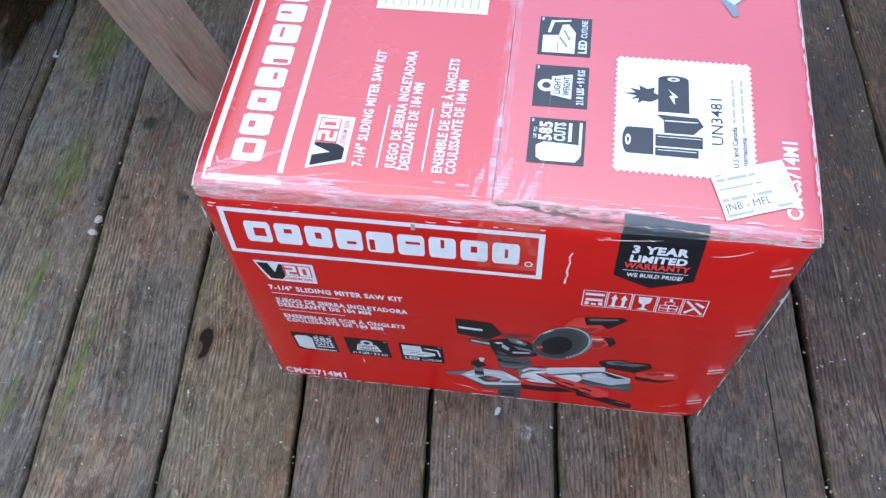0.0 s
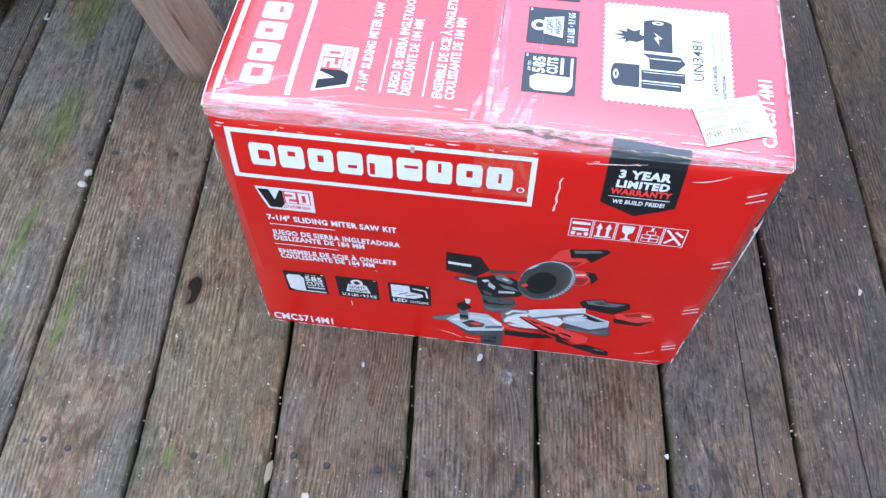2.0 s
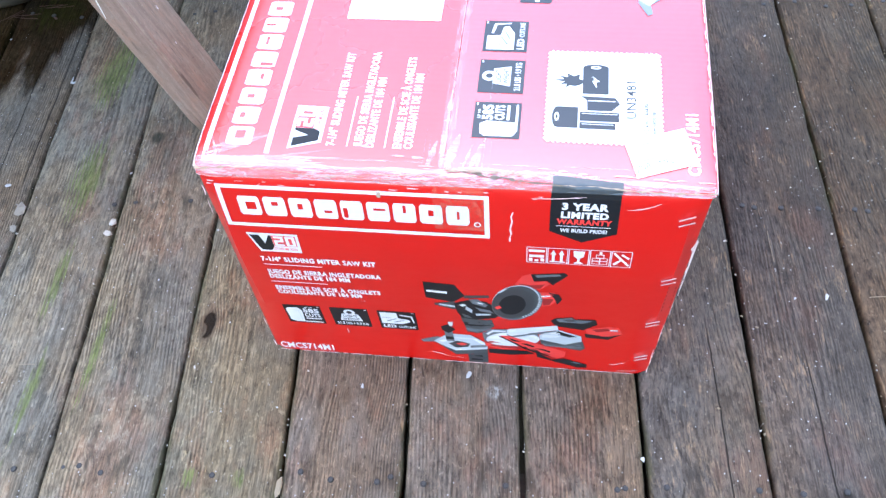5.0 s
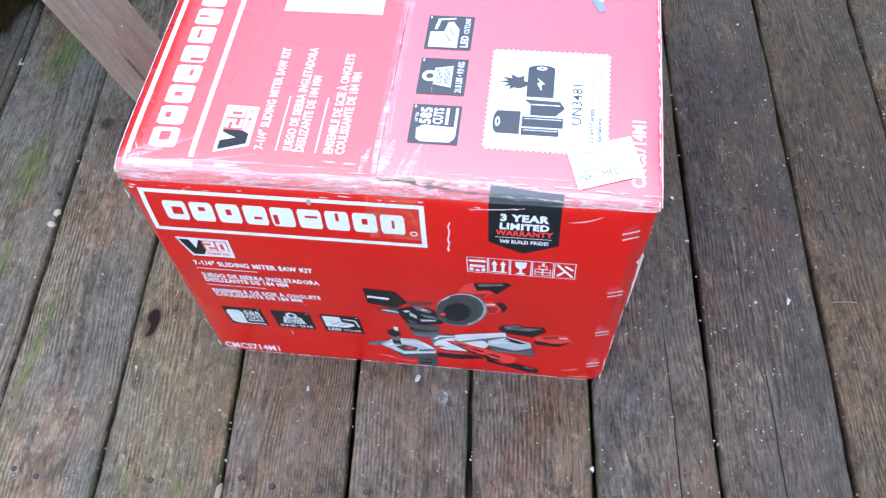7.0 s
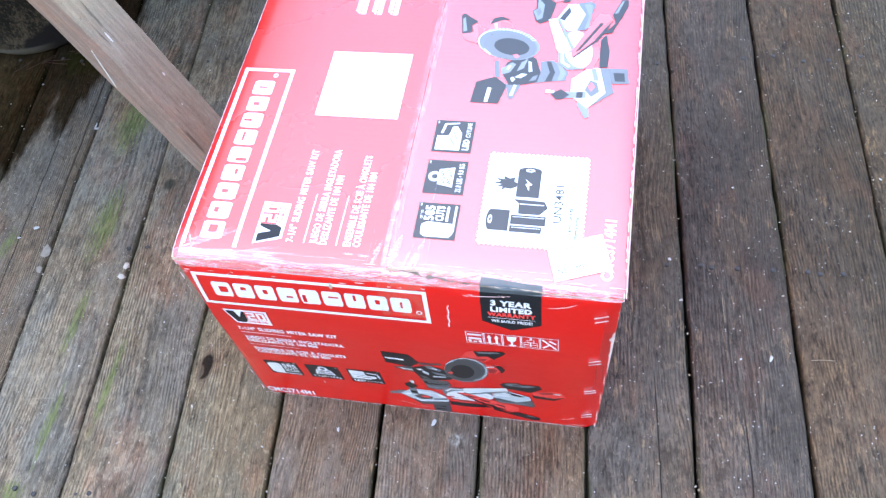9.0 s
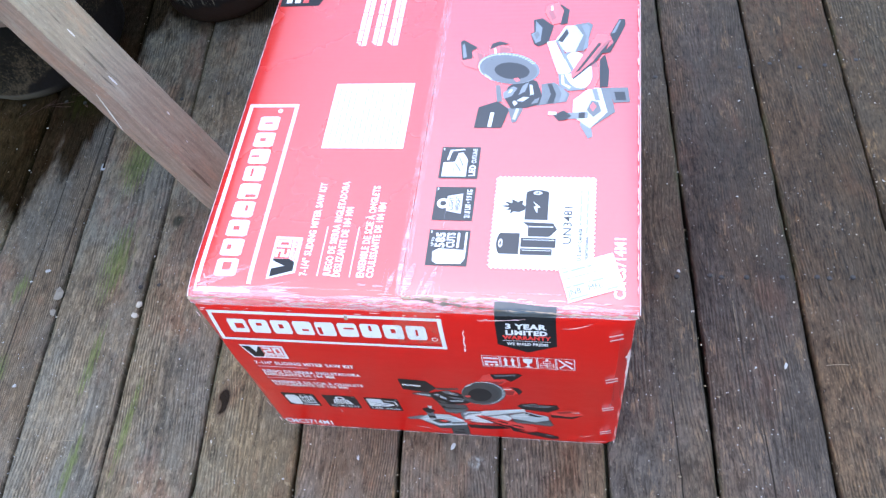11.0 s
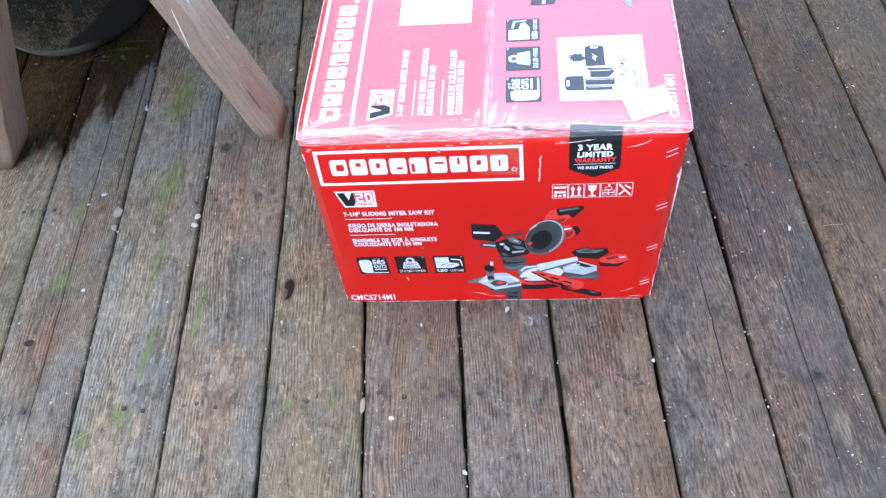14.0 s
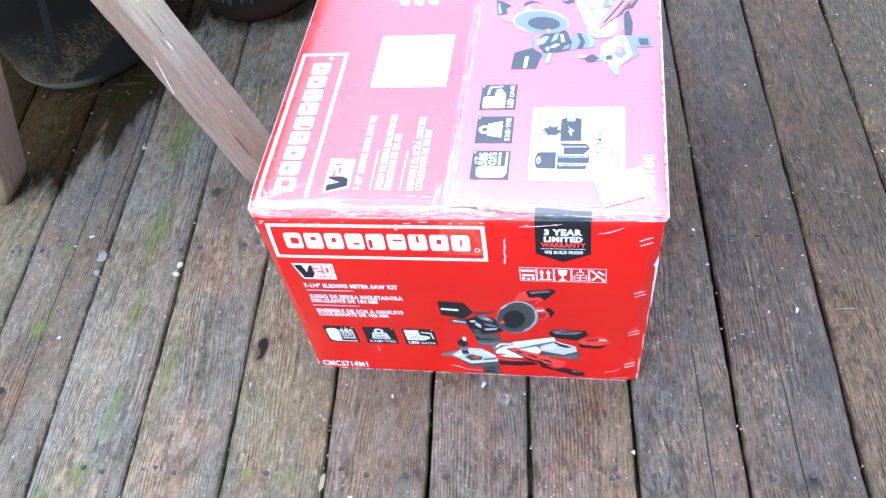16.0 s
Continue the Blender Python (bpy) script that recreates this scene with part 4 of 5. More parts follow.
    patch(FAINT, (16, 50), (40, 33), (80, 41), (80, 38.5), (41, 29))
    patch(CHARCOAL, (56, 21), (81, 29), (81, 3), (57, 0))
    patch(INK, (60, 18), (74, 21), (74, 7), (60, 5))
    patch(SLATE_INK, (76, 24), (80, 26), (80, 5), (76, 5))
    patch(GREY_INK, (30, 80), (40, 82), (41, 54), (31, 54))
    patch(INK, (27, 92), (36, 99), (44, 86), (35, 75), (28, 83))
    patch(INK, (31, 66), (40, 66), (41, 58), (31, 58))
    patch(FAINT, (36, 106), (42, 106), (41, 95), (37, 95))
    # turntable, right table, fence and arm
    patch(GREY_INK, (76, 82), (86, 94), (105, 96), (140, 98), (144, 75), (130, 50), (98, 48), (78, 60))
    disc(DARK_RED_INK, 112, 60, 33, 17, 0.10)
    patch(RED_INK, (78, 57), (98, 48), (116, 51), (116, 43), (99, 41), (79, 48))
    disc(FAINT, 112, 70, 32, 19, 0.16)
    disc(WHITE, 112, 73, 29, 15, 0.16)
    disc(FAINT, 116, 70, 24, 11, 0.16)
    patch(WHITE, (80, 80), (88, 91), (104, 92), (104, 89), (89, 87), (83, 78))
    patch(PALE_INK, (143, 87), (164, 104), (192, 90), (193, 76), (174, 65), (144, 75))
    patch(FAINT, (146, 86), (163, 100), (176, 93), (160, 80), (147, 79))
    patch(INK, (165, 100), (187, 88), (178, 85), (161, 93))
    patch(SLATE_INK, (144, 75), (174, 65), (194, 77), (198, 58), (193, 52), (146, 62))
    patch(GREY_INK, (148, 64), (172, 60), (192, 68), (195, 60), (190, 56), (150, 58))
    patch(GREY_INK, (105, 84), (110, 79), (165, 103), (166, 100), (112, 75), (105, 80))
    patch(FAINT, (105, 95), (109, 98), (163, 115), (165, 104), (110, 80), (106, 83))
    patch(WHITE, (107, 95), (163, 113), (164, 109), (108, 90))
    patch(INK, (95, 76), (104, 77), (162, 40), (166, 27), (149, 33), (127, 45))
    patch(RED_INK, (96, 78), (107, 79), (176, 46), (175, 33), (165, 26), (149, 37), (128, 49))
    patch(DARK_RED_INK, (128, 49), (149, 37), (165, 26), (164, 31), (150, 42), (132, 52))
    patch(INK, (106, 74), (160, 43), (158, 39), (111, 67))
    patch(INK, (140, 39), (160, 23), (175, 28), (203, 16), (203, 8), (192, 7), (171, 15), (142, 27))
    patch(GREY_INK, (176, 26), (200, 16), (201, 13), (178, 21))


def extent(words, bold):
    """Left and right end of the words as the font sets them."""
    curve = bpy.data.curves.new("words", "FONT")
    curve.body, curve.offset, curve.resolution_u, curve.space_character = words, bold, 2, 1.0 + 2.2 * bold
    ob = new("words", curve)
    me = bpy.data.meshes.new_from_object(ob.evaluated_get(bpy.context.evaluated_depsgraph_get()))
    xs = [v.co.x for v in me.vertices]
    bpy.data.objects.remove(ob)
    bpy.data.curves.remove(curve)
    bpy.data.meshes.remove(me)
    return min(xs), max(xs)


def printed_words(panel, line, a, b, wide, high, ink, parent, bold=0.045, name="printed_word", off=0.0003, centre=False, slant=0.0):
    """A line of print, each word a part of its own."""
    words = line.split(" ")
    lo, hi = extent(line, bold)
    k = wide / (hi - lo)
    if centre:
        a -= wide / 2
    for i, word in enumerate(words):
        end = extent(" ".join(words[:i + 1]), bold)[1]
        w0, w1 = extent(word, bold)
        Print(panel, off).text(word, a + (end - (w1 - w0) - lo) * k, b, (w1 - w0) * k, high, bold, slant=slant).done(name, ink, parent)


LINES = [("7-1/4\" SLIDING MITER SAW KIT", 0.125, 0.0), ("JUEGO DE SIERRA INGLETADORA", 0.127, 0.0265), ("DESLIZANTE DE 184 MM", 0.091, 0.0375),
         ("ENSEMBLE DE SCIE \u00c0 ONGLETS", 0.121, 0.064), ("COULISSANTE DE 184 MM", 0.098, 0.0745)]

# front
p = Print(on_front)
p.border(0.025, 0.291, 0.291, 0.349, 0.0048)
p.ring(0.2795, 0.3105, 0.0035, 0.0035, 0.35)
p.each("wordmark_frame", WHITE, box)
wordmark(on_front, box, 0.042, 0.274, 0.3085, 0.026)
series_badge(on_front, box, 0.040, 0.094, 0.2475, 0.0325)
for words, wide, drop in LINES:
    printed_words(on_front, words, 0.044, 0.2283 - drop, wide, 0.0086, WHITE, box, 0.048)
p = Print(on_front)
p.rect(0.044, 0.2203, 0.109, 0.2217).rect(0.0425, 0.1820, 0.108, 0.1834)
p.each("printed_rule", WHITE, box)
Print(on_front).text("CMCS714M1", 0.011, 0.006, 0.071, 0.0135, 0.03).done("model_number", WHITE, box)
icon_cuts(on_front, box, 0.0395, 0.0775, 0.0455, 0.0465)
icon_weight(on_front, box, 0.0965, 0.0775, 0.0455, 0.0465)
icon_led(on_front, box, 0.1535, 0.0770, 0.0455, 0.0465)
saw_picture(on_front, box, lambda s, h: (0.200 + s, h), "printed picture of a sliding mitre saw")

shield = Print(on_front)
shield.rect(0.348, 0.307, 0.4115, 0.3615, step=0.0055)
shield.poly([(0.348, 0.307), (0.3795, 0.2925), (0.4115, 0.307)])
shield = shield.done("warranty_shield", INK, box, "black pointed warranty shield")
for words, b, wide, high, bold, ink in (("3 YEAR", 0.3374, 0.0430, 0.0082, 0.052, WHITE), ("LIMITED", 0.3268, 0.0440, 0.0076, 0.052, WHITE), ("WARRANTY", 0.3184, 0.0515, 0.0066, 0.048, RED_INK), ("WE BUILD PRIDE!", 0.3072, 0.0440, 0.0047, 0.035, WHITE)):
    printed_words(on_front, words, 0.380, b, wide, high, ink, shield, bold, "shield_word", 0.0005, True, 0.03)
Print(on_front, 0.0005).rect(0.354, 0.3150, 0.405, 0.3157).done("shield_rule", WHITE, shield)

for i in range(5):
    p = Print(on_front)
    a = 0.3270 + 0.02065 * i
    symbol = p.border(a, 0.2550, a + 0.0200, 0.2815, 0.0008).done("handling_symbol", WHITE, box, "white framed handling symbol")
    p = Print(on_front)
    at = lambda u, v, a=a: (a + 0.0200 * u, 0.2550 + 0.0265 * v)
    if i == 0:
        p.rect(*at(0.14, 0.36), *at(0.86, 0.52)).rect(*at(0.12, 0.10), *at(0.30, 0.30)).rect(*at(0.40, 0.10), *at(0.60, 0.22)).rect(*at(0.70, 0.10), *at(0.88, 0.30)).rect(*at(0.10, 0.70), *at(0.90, 0.84))
    elif i == 1:
        p.rect(*at(0.12, 0.10), *at(0.88, 0.17))
        for u in (0.22, 0.62):
            p.rect(*at(u, 0.17), *at(u + 0.14, 0.62)).poly([at(u - 0.08, 0.60), at(u + 0.22, 0.60), at(u + 0.07, 0.88)])
    elif i == 2:
        p.poly([at(0.22, 0.88), at(0.78, 0.88), at(0.74, 0.55), at(0.56, 0.42), at(0.56, 0.20), at(0.72, 0.14), at(0.72, 0.08), at(0.28, 0.08), at(0.28, 0.14), at(0.44, 0.20), at(0.44, 0.42), at(0.26, 0.55)])
    elif i == 3:
        p.border(*at(0.12, 0.12), *at(0.88, 0.52), 0.0007).border(*at(0.30, 0.52), *at(0.70, 0.74), 0.0007).rect(*at(0.47, 0.12), *at(0.53, 0.52)).rect(*at(0.46, 0.76), *at(0.58, 0.92)).rect(*at(0.12, 0.30), *at(0.88, 0.35))
    else:
        p.poly([at(0.08, 0.84), at(0.16, 0.92), at(0.92, 0.16), at(0.84, 0.08)]).poly([at(0.10, 0.20), at(0.46, 0.50), at(0.52, 0.42), at(0.20, 0.10)]).poly([at(0.52, 0.86), at(0.90, 0.62), at(0.84, 0.52), at(0.46, 0.76)])
    p.each("symbol_mark", WHITE, symbol)

# scratch, small chips and creases on the front
rng = random.Random(11)
p = Print(on_front)
a, b = 0.3135, 0.330
for i in range(7):
    na, nb = 0.3115 + rng.uniform(-0.0012, 0.0014), b - 0.006
    w = rng.uniform(0.0003, 0.0011)
    p.poly([(a - w, b), (a + w, b), (na + w, nb), (na - w, nb)])
    a, b = na, nb
p.poly([(0.1085, 0.068), (0.1095, 0.068), (0.1100, 0.058), (0.1090, 0.056)])
for a, b in ((0.139, 0.146), (0.118, 0.151), (0.260, 0.352), (0.335, 0.351)):
    p.poly([(a, b), (a + 0.006, b + 0.0006), (a + 0.005, b - 0.0008)])
for a, b, da, db in ((0.205, 0.022, 0.030, -0.012), (0.236, 0.012, 0.020, -0.002), (0.430, 0.020, 0.022, 0.012), (0.440, 0.006, 0.026, 0.003), (0.330, 0.349, 0.050, 0.004), (0.060, 0.346, 0.012, 0.006), (0.418, 0.340, 0.030, 0.010)):
    n = 5
    rim = [(a + da * i / n, b + db * (i / n) ** 2) for i in range(n + 1)]
    w = [0.00012 + 0.0005 * math.sin(math.pi * i / n) * rng.uniform(0.5, 1.3) for i in range(n + 1)]
    p.poly([(u, v + k) for (u, v), k in zip(rim, w)] + [(u, v - k) for (u, v), k in reversed(list(zip(rim, w)))])
p.each("scratch", SCUFF, box, "pale scratches through the print")
p = Print(on_front)
for i in range(7):
    b = 0.222 - 0.0085 * i
    p.rect(0.4715, b - 0.0045, 0.4727, b)
    if i < 6:
        p.rect(0.4790, b - 0.0060, 0.4800, b - 0.001)
p.done("perforation", DARK_RED_INK, box, "dashed perforation")


# top
p = Print(on_top)
p.border(0.009, 0.0800, 0.2775, 0.0150, 0.0048)


def block_top(a, b, off):
    return on_top(a, 0.060 - b, off)


wordmark(block_top, box, 0.026, 0.2595, 0.0, 0.0255)
p.ring(0.2665, 0.0575, 0.0032, 0.0032, 0.6)
p.each("wordmark_frame", WHITE, box)
series_badge(lambda a, b, off: on_top(a, 0.128 - b, off), box, 0.0255, 0.0805, 0.0, 0.0315)
for words, wide, drop in LINES:
    printed_words(on_top, words, 0.0312, 0.1415 + drop, wide, -0.0080, WHITE, box, 0.030)
p = Print(on_top)
p.rect(0.0312, 0.1532, 0.0955, 0.1545).rect(0.0312, 0.1895, 0.0955, 0.1908)
p.each("printed_rule", WHITE, box)
Print(on_top).text("CMCS714M1", 0.0185, 0.4800, 0.0710, -0.0110, 0.03).done("model_number", WHITE, box)
for make, y in ((icon_cuts, 0.049), (icon_weight, 0.107), (icon_led, 0.1645)):
    make(lambda a, b, off: on_top(a, 0.3155 - b, off), box, y, 0.0, 0.0455, 0.0450)
saw_picture(on_top, box, lambda s, h: (0.224 + 0.945 * s, 0.4835 - 0.885 * h), "printed picture of a sliding mitre saw")

# lithium battery warning label with a saw-tooth rim
p = Print(on_top)
Y_L, Y_H, X_L, X_H = 0.0495, 0.1665, 0.3395, 0.4465
p.rect(Y_L, X_L, Y_H, X_H)
n = 22
for i in range(n):
    a0, a1 = lerp(Y_L, Y_H, i / n), lerp(Y_L, Y_H, (i + 1) / n)
    b0, b1 = lerp(X_L, X_H, i / n), lerp(X_L, X_H, (i + 1) / n)
    am, bmid = (a0 + a1) / 2, (b0 + b1) / 2
    p.poly([(a0, X_L), (a1, X_L), (am, X_L - 0.0022)]).poly([(a0, X_H), (am, X_H + 0.0022), (a1, X_H)])
    p.poly([(Y_L, b0), (Y_L - 0.0022, bmid), (Y_L, b1)]).poly([(Y_H, b0), (Y_H, b1), (Y_H + 0.0022, bmid)])
warning = p.done("warning_label", PAPER, box, "white battery warning label with a toothed rim")
p = Print(on_top, 0.0005)
p.rect(0.110, 0.3725, 0.1455, 0.3975).oval(0.1455, 0.385, 0.0045, 0.0125)                # tall cell
p.rect(0.0660, 0.3490, 0.0925, 0.3690).oval(0.07925, 0.3490, 0.01325, 0.0045)           # round cell lying down
p.poly([(0.107, 0.371), (0.1015, 0.377), (0.0885, 0.3775), (0.0885, 0.4005), (0.098, 0.4085), (0.106, 0.404)])  # block cell
p.rect(0.0750, 0.3705, 0.0868, 0.4075).rect(0.0655, 0.3705, 0.0735, 0.4040)              # thin cells
p.poly([(0.1225, 0.3715), (0.1195, 0.3660), (0.1205, 0.3600), (0.1170, 0.3560), (0.1225, 0.3570), (0.1215, 0.3500), (0.1255, 0.3555), (0.1275, 0.3440), (0.1290, 0.3545), (0.1335, 0.3490), (0.1320, 0.3580), (0.1370, 0.3570), (0.1335, 0.3640), (0.1360, 0.3700), (0.1300, 0.3690), (0.1270, 0.3740)])  # flame
p.each("battery_picture", INK, warning)
Print(on_top, 0.0005).text("UN3481", 0.0805, 0.4235, 0.0475, -0.0092, 0.005).done("warning_number", INK, warning)
p = Print(on_top, 0.0007)
p.poly([(0.134, 0.381), (0.128, 0.3845), (0.127, 0.3815), (0.118, 0.3860), (0.1255, 0.3855), (0.1265, 0.3890)])
p.ring(0.1455, 0.385, 0.0022, 0.0050, 0.5).ring(0.07925, 0.3490, 0.0055, 0.0022, 0.5).oval(0.1015, 0.3745, 0.0014, 0.0018).oval(0.0965, 0.3745, 0.0014, 0.0018)
p.rect(0.1005, 0.378, 0.1015, 0.4040).rect(0.0840, 0.3725, 0.0846, 0.4060).rect(0.0708, 0.3725, 0.0714, 0.4025)
p.each("white_detail", PAPER, warning)
p = Print(on_top, 0.0005)
printed_words(on_top, "U.S and Canada", 0.0600, 0.4345, 0.0400, -0.0042, INK, warning, 0.02, "small_word", 0.0005)
printed_words(on_top, "International", 0.0600, 0.4415, 0.0300, -0.0042, INK, warning, 0.02, "small_word", 0.0005)
for x, s0, s1 in ((0.4327, 0.104, 0.150), (0.4397, 0.094, 0.150)):
    s = s0
    rng = random.Random(int(x * 1e4))
    while s < s1 - 0.004:
        e = min(s1, s + rng.uniform(0.004, 0.013))
        p.rect(s, x - 0.0010, e, x + 0.0010)
        s = e + 0.0016
tagged(p.done("small_print", LABEL_FAINT, warning), "small print shown as grey bars", kind="stuff")

# white contents label with rows of small print
p = Print(on_top)
p.rect(0.2075, 0.1225, 0.3110, 0.2230)
contents = p.done("contents_label", PAPER, box, "plain white rectangular paper label")
p = Print(on_top, 0.0005)
rng = random.Random(21)
for i in range(13):
    x, s = 0.130 + 0.0070 * i, 0.213
    while s < 0.300:
        e = min(0.305, s + rng.uniform(0.006, 0.022))
        p.rect(s, x - 0.0008, e, x + 0.0008)
        s = e + rng.uniform(0.003, 0.008)
        if i in (4, 9) and s > 0.25:
            break
tagged(p.done("small_print", LABEL_FAINT, contents), "faint rows of small print as bars", kind="stuff")

# three double columns of wording with arrow heads, further back
p = Print(on_top)
rng = random.Random(8)
for x in (0.1395, 0.1605, 0.1815):
    p.poly([(0.3775, x + 0.0010), (0.3850, x - 0.0060), (0.3850, x + 0.0010)])
    for b, s1 in ((x - 0.0050, 0.50), (x + 0.0025, 0.49)):
        s = 0.3865 if b < x else 0.3775
        while s < s1:
            e = min(s1, s + rng.uniform(0.014, 0.034))
            p.rect(s, b, e, b + 0.0062)
            s = e + 0.0014
p.each("feature_bar", WHITE, box)
p = Print(on_top).rect(0.456, 0.012, 0.535, 0.068).poly([(0.456, 0.068), (0.535, 0.068), (0.4955, 0.082)]).done("top_shield", INK, box, "black shield on the top")
Print(on_top, 0.0005).rect(0.462, 0.020, 0.520, 0.028).rect(0.462, 0.032, 0.520, 0.040).done("shield_bar", WHITE, p)
Print(on_top, 0.0005).rect(0.462, 0.044, 0.520, 0.052).done("shield_red_bar", RED_INK, p)

# shipping label stuck on askew
ORG, ALONG, UP = Vector((0.424, 0.0115)), Vector((0.0555, 0.0195)), Vector((-0.0125, 0.0400))


def on_label(u, v, off):
    xy = ORG + u * ALONG + v * UP
    return Vector((xy.x, xy.y, top_z(xy.x, xy.y) + 0.0009 + off))


Print.fine = 10.0
ship = Print(on_label).rect(0, 0, 1, 1, step=0.25).done("shipping_label", PAPER, box, "small white shipping label stuck on askew")
Print(on_label, 0.0005).text("JNB - MFL", 0.03, 0.165, 0.62, 0.15, 0.0).done("label_words", LABEL_INK, ship)
p = Print(on_label, 0.0005)
for v, spans, h in ((0.36, ((0.03, 0.12), (0.15, 0.36), (0.44, 0.47), (0.50, 0.70)), 0.06), (0.60, ((0.03, 0.50), (0.54, 0.62)), 0.035), (0.78, ((0.05, 0.16), (0.20, 0.46), (0.49, 0.58)), 0.06), (0.90, ((0.05, 0.14),), 0.04), (0.05, ((0.04, 0.38), (0.70, 0.90)), 0.05)):
    for a, b in spans:
        p.rect(a, v, b, v + h, step=0.5)
p.rect(0.0, 0.54, 1.0, 0.548, step=0.5)
p.done("label_print", LABEL_FAINT, ship, "faint grey print as bars")
Print(on_label, 0.0005).rect(0.86, 0.40, 0.87, 0.62).rect(0.97, 0.40, 0.98, 0.62).rect(0.86, 0.40, 0.98, 0.415).rect(0.86, 0.61, 0.98, 0.625).done("label_square", LABEL_FAINT, ship)


Print.fine = 0.012


def outward(bm):
    for f in bm.faces:
        f.normal_update()
        if f.normal.dot(Vector((0, -1, 0.9))) < 0:
            f.normal_flip()
    return bm


# tape crinkled over the crushed front edge; its pale colour holds cloudiness and sky glare
def edge_band(u, v):
    x = lerp(0.0095, 0.4935, u)
    lowest = 0.3585 - 0.0012 * math.sin(19 * u) - 0.001 * math.sin(47 * u)
    back = 0.0110 + 0.0025 * math.sin(11 * u + 1) + 0.0012 * math.sin(37 * u)
    crease = 0.0011 * (noise.noise((26 * u, 5 * v, 1.0)) + 0.6 * noise.noise((95 * u, 7 * v, 4.0)))
    a, b = on_front(x, lowest, 0.0010), on_top(back, x, 0.0007)
    if v < 0.25:
        return lerp(a, Vector((x, front_y(x, 0.3575) - 0.0012, 0.3575)), v / 0.25)
    if v > 0.75:
        return lerp(on_top(0.0055, x, 0.0007), b, (v - 0.75) / 0.25)
    t = (v - 0.25) / 0.5
    c, d = Vector((x, front_y(x, 0.3575) - 0.0012, 0.3575)), on_top(0.0055, x, 0.0007)
    corner = Vector((x, c.y + 0.0008, d.z - 0.0010))
    return (1 - t) ** 2 * c + 2 * t * (1 - t) * corner + t * t * d + Vector((0, -crease, crease))


bm = bmesh.new()
sheet(bm, lambda u, v: edge_band(u, v) + Vector((0, 0.0009, -0.0007)), 220, 14)
part("front_fold", outward(bm), RED, box, "crushed rounded fold of red board").data.shade_smooth()
bm = bmesh.new()
sheet(bm, edge_band, 220, 14)
part("edge_tape", outward(bm), TAPE, box, "clear tape over the front top edge, pale with cloudiness and painted glare").data.shade_smooth()

bm = bmesh.new()
sheet(bm, lambda u, v: edge_band(lerp(0.701, 0.832, u), lerp(0.02, 0.9, v)) + Vector((0, -0.0005, 0.0005)), 20, 12)
part("shield_fold", outward(bm), SLATE_INK, shield, "slate-coloured shield folded under cloudy tape").data.shade_smooth()

# raw board showing along the crushed fold, and the split beside the middle
def ribbon(path, wide, seed, n):
    """A ragged ribbon along the fold: path gives u, v; wide the width in v."""
    bm = bmesh.new()
    rnd = random.Random(seed)
    lows, highs = [], []
    for i in range(n + 1):
        u, v = path(i / n)
        w = wide(i / n) * (0.25 + 1.5 * max(0.0, noise.noise((i * 0.37, seed, 0.5)) + 0.35))
        v += 0.06 * noise.noise((i * 0.23, seed, 7.5))
        lift = Vector((0, -0.0007, 0.0006))
        lows.append(bm.verts.new(edge_band(u, v - w) + lift))
        highs.append(bm.verts.new(edge_band(u, v + w) + lift))
    for i in range(n):
        bm.faces.new((lows[i], lows[i + 1], highs[i + 1], highs[i]))
    return outward(bm)


part("raw_edge", ribbon(lambda t: (lerp(0.0, 0.50, t), 0.56 + 0.10 * math.sin(9 * t)), lambda t: 0.055 * math.exp(-t / 0.10) + 0.020, 5, 110), KRAFT, box, "thin line of raw torn board")
part("raw_edge", ribbon(lambda t: (lerp(0.70, 1.0, t), 0.52 + 0.05 * math.sin(7 * t)), lambda t: 0.022 + 0.02 * t * t, 6, 60), KRAFT, box, "thin line of raw torn board")
part("split_edge", ribbon(lambda t: (lerp(0.50, 0.735, t), lerp(0.92, 0.50, t)), lambda t: 0.050 * math.sin(math.pi * (0.08 + 0.86 * t)), 7, 60), SPLIT, box, "dark split in the crushed board")

# rims and glints of the clear tape on the top, glare painted as pale streaks
rng = random.Random(14)
for x0, x1, y1, w in ((0.2465, 0.2490, 0.60, 0.0007), (0.2275, 0.2285, 0.055, 0.0003), (0.2325, 0.2330, 0.050, 0.0003), (0.2835, 0.2850, 0.12, 0.0003), (0.2900, 0.2900, 0.060, 0.0003)):
    p = Print(on_top, 0.0010)
    y = 0.012
    while y < y1:
        e = min(y1, y + rng.uniform(0.012, 0.05))
        u0, u1 = y / y1, e / y1
        k = rng.uniform(0.4, 1.2) * w
        p.poly([(y, lerp(x0, x1, u0) - k), (e, lerp(x0, x1, u1) - k), (e, lerp(x0, x1, u1) + k), (y, lerp(x0, x1, u0) + k)])
        y = e + rng.uniform(0.0, 0.006)
    p.done("tape_rim", GLARE, box)
Print(on_top, 0.0006).rect(0.010, 0.2420, 0.60, 0.2545).done("seam_tape", SEAM_TAPE, box, "clear tape along the seam of the flaps")
Print(on_front, 0.0007).rect(0.238, 0.302, 0.287, 0.3575, step=0.006).done("front_tape", AGED_TAPE, box, "yellowed clear tape end on the front")
p = Print(on_top, 0.0007)


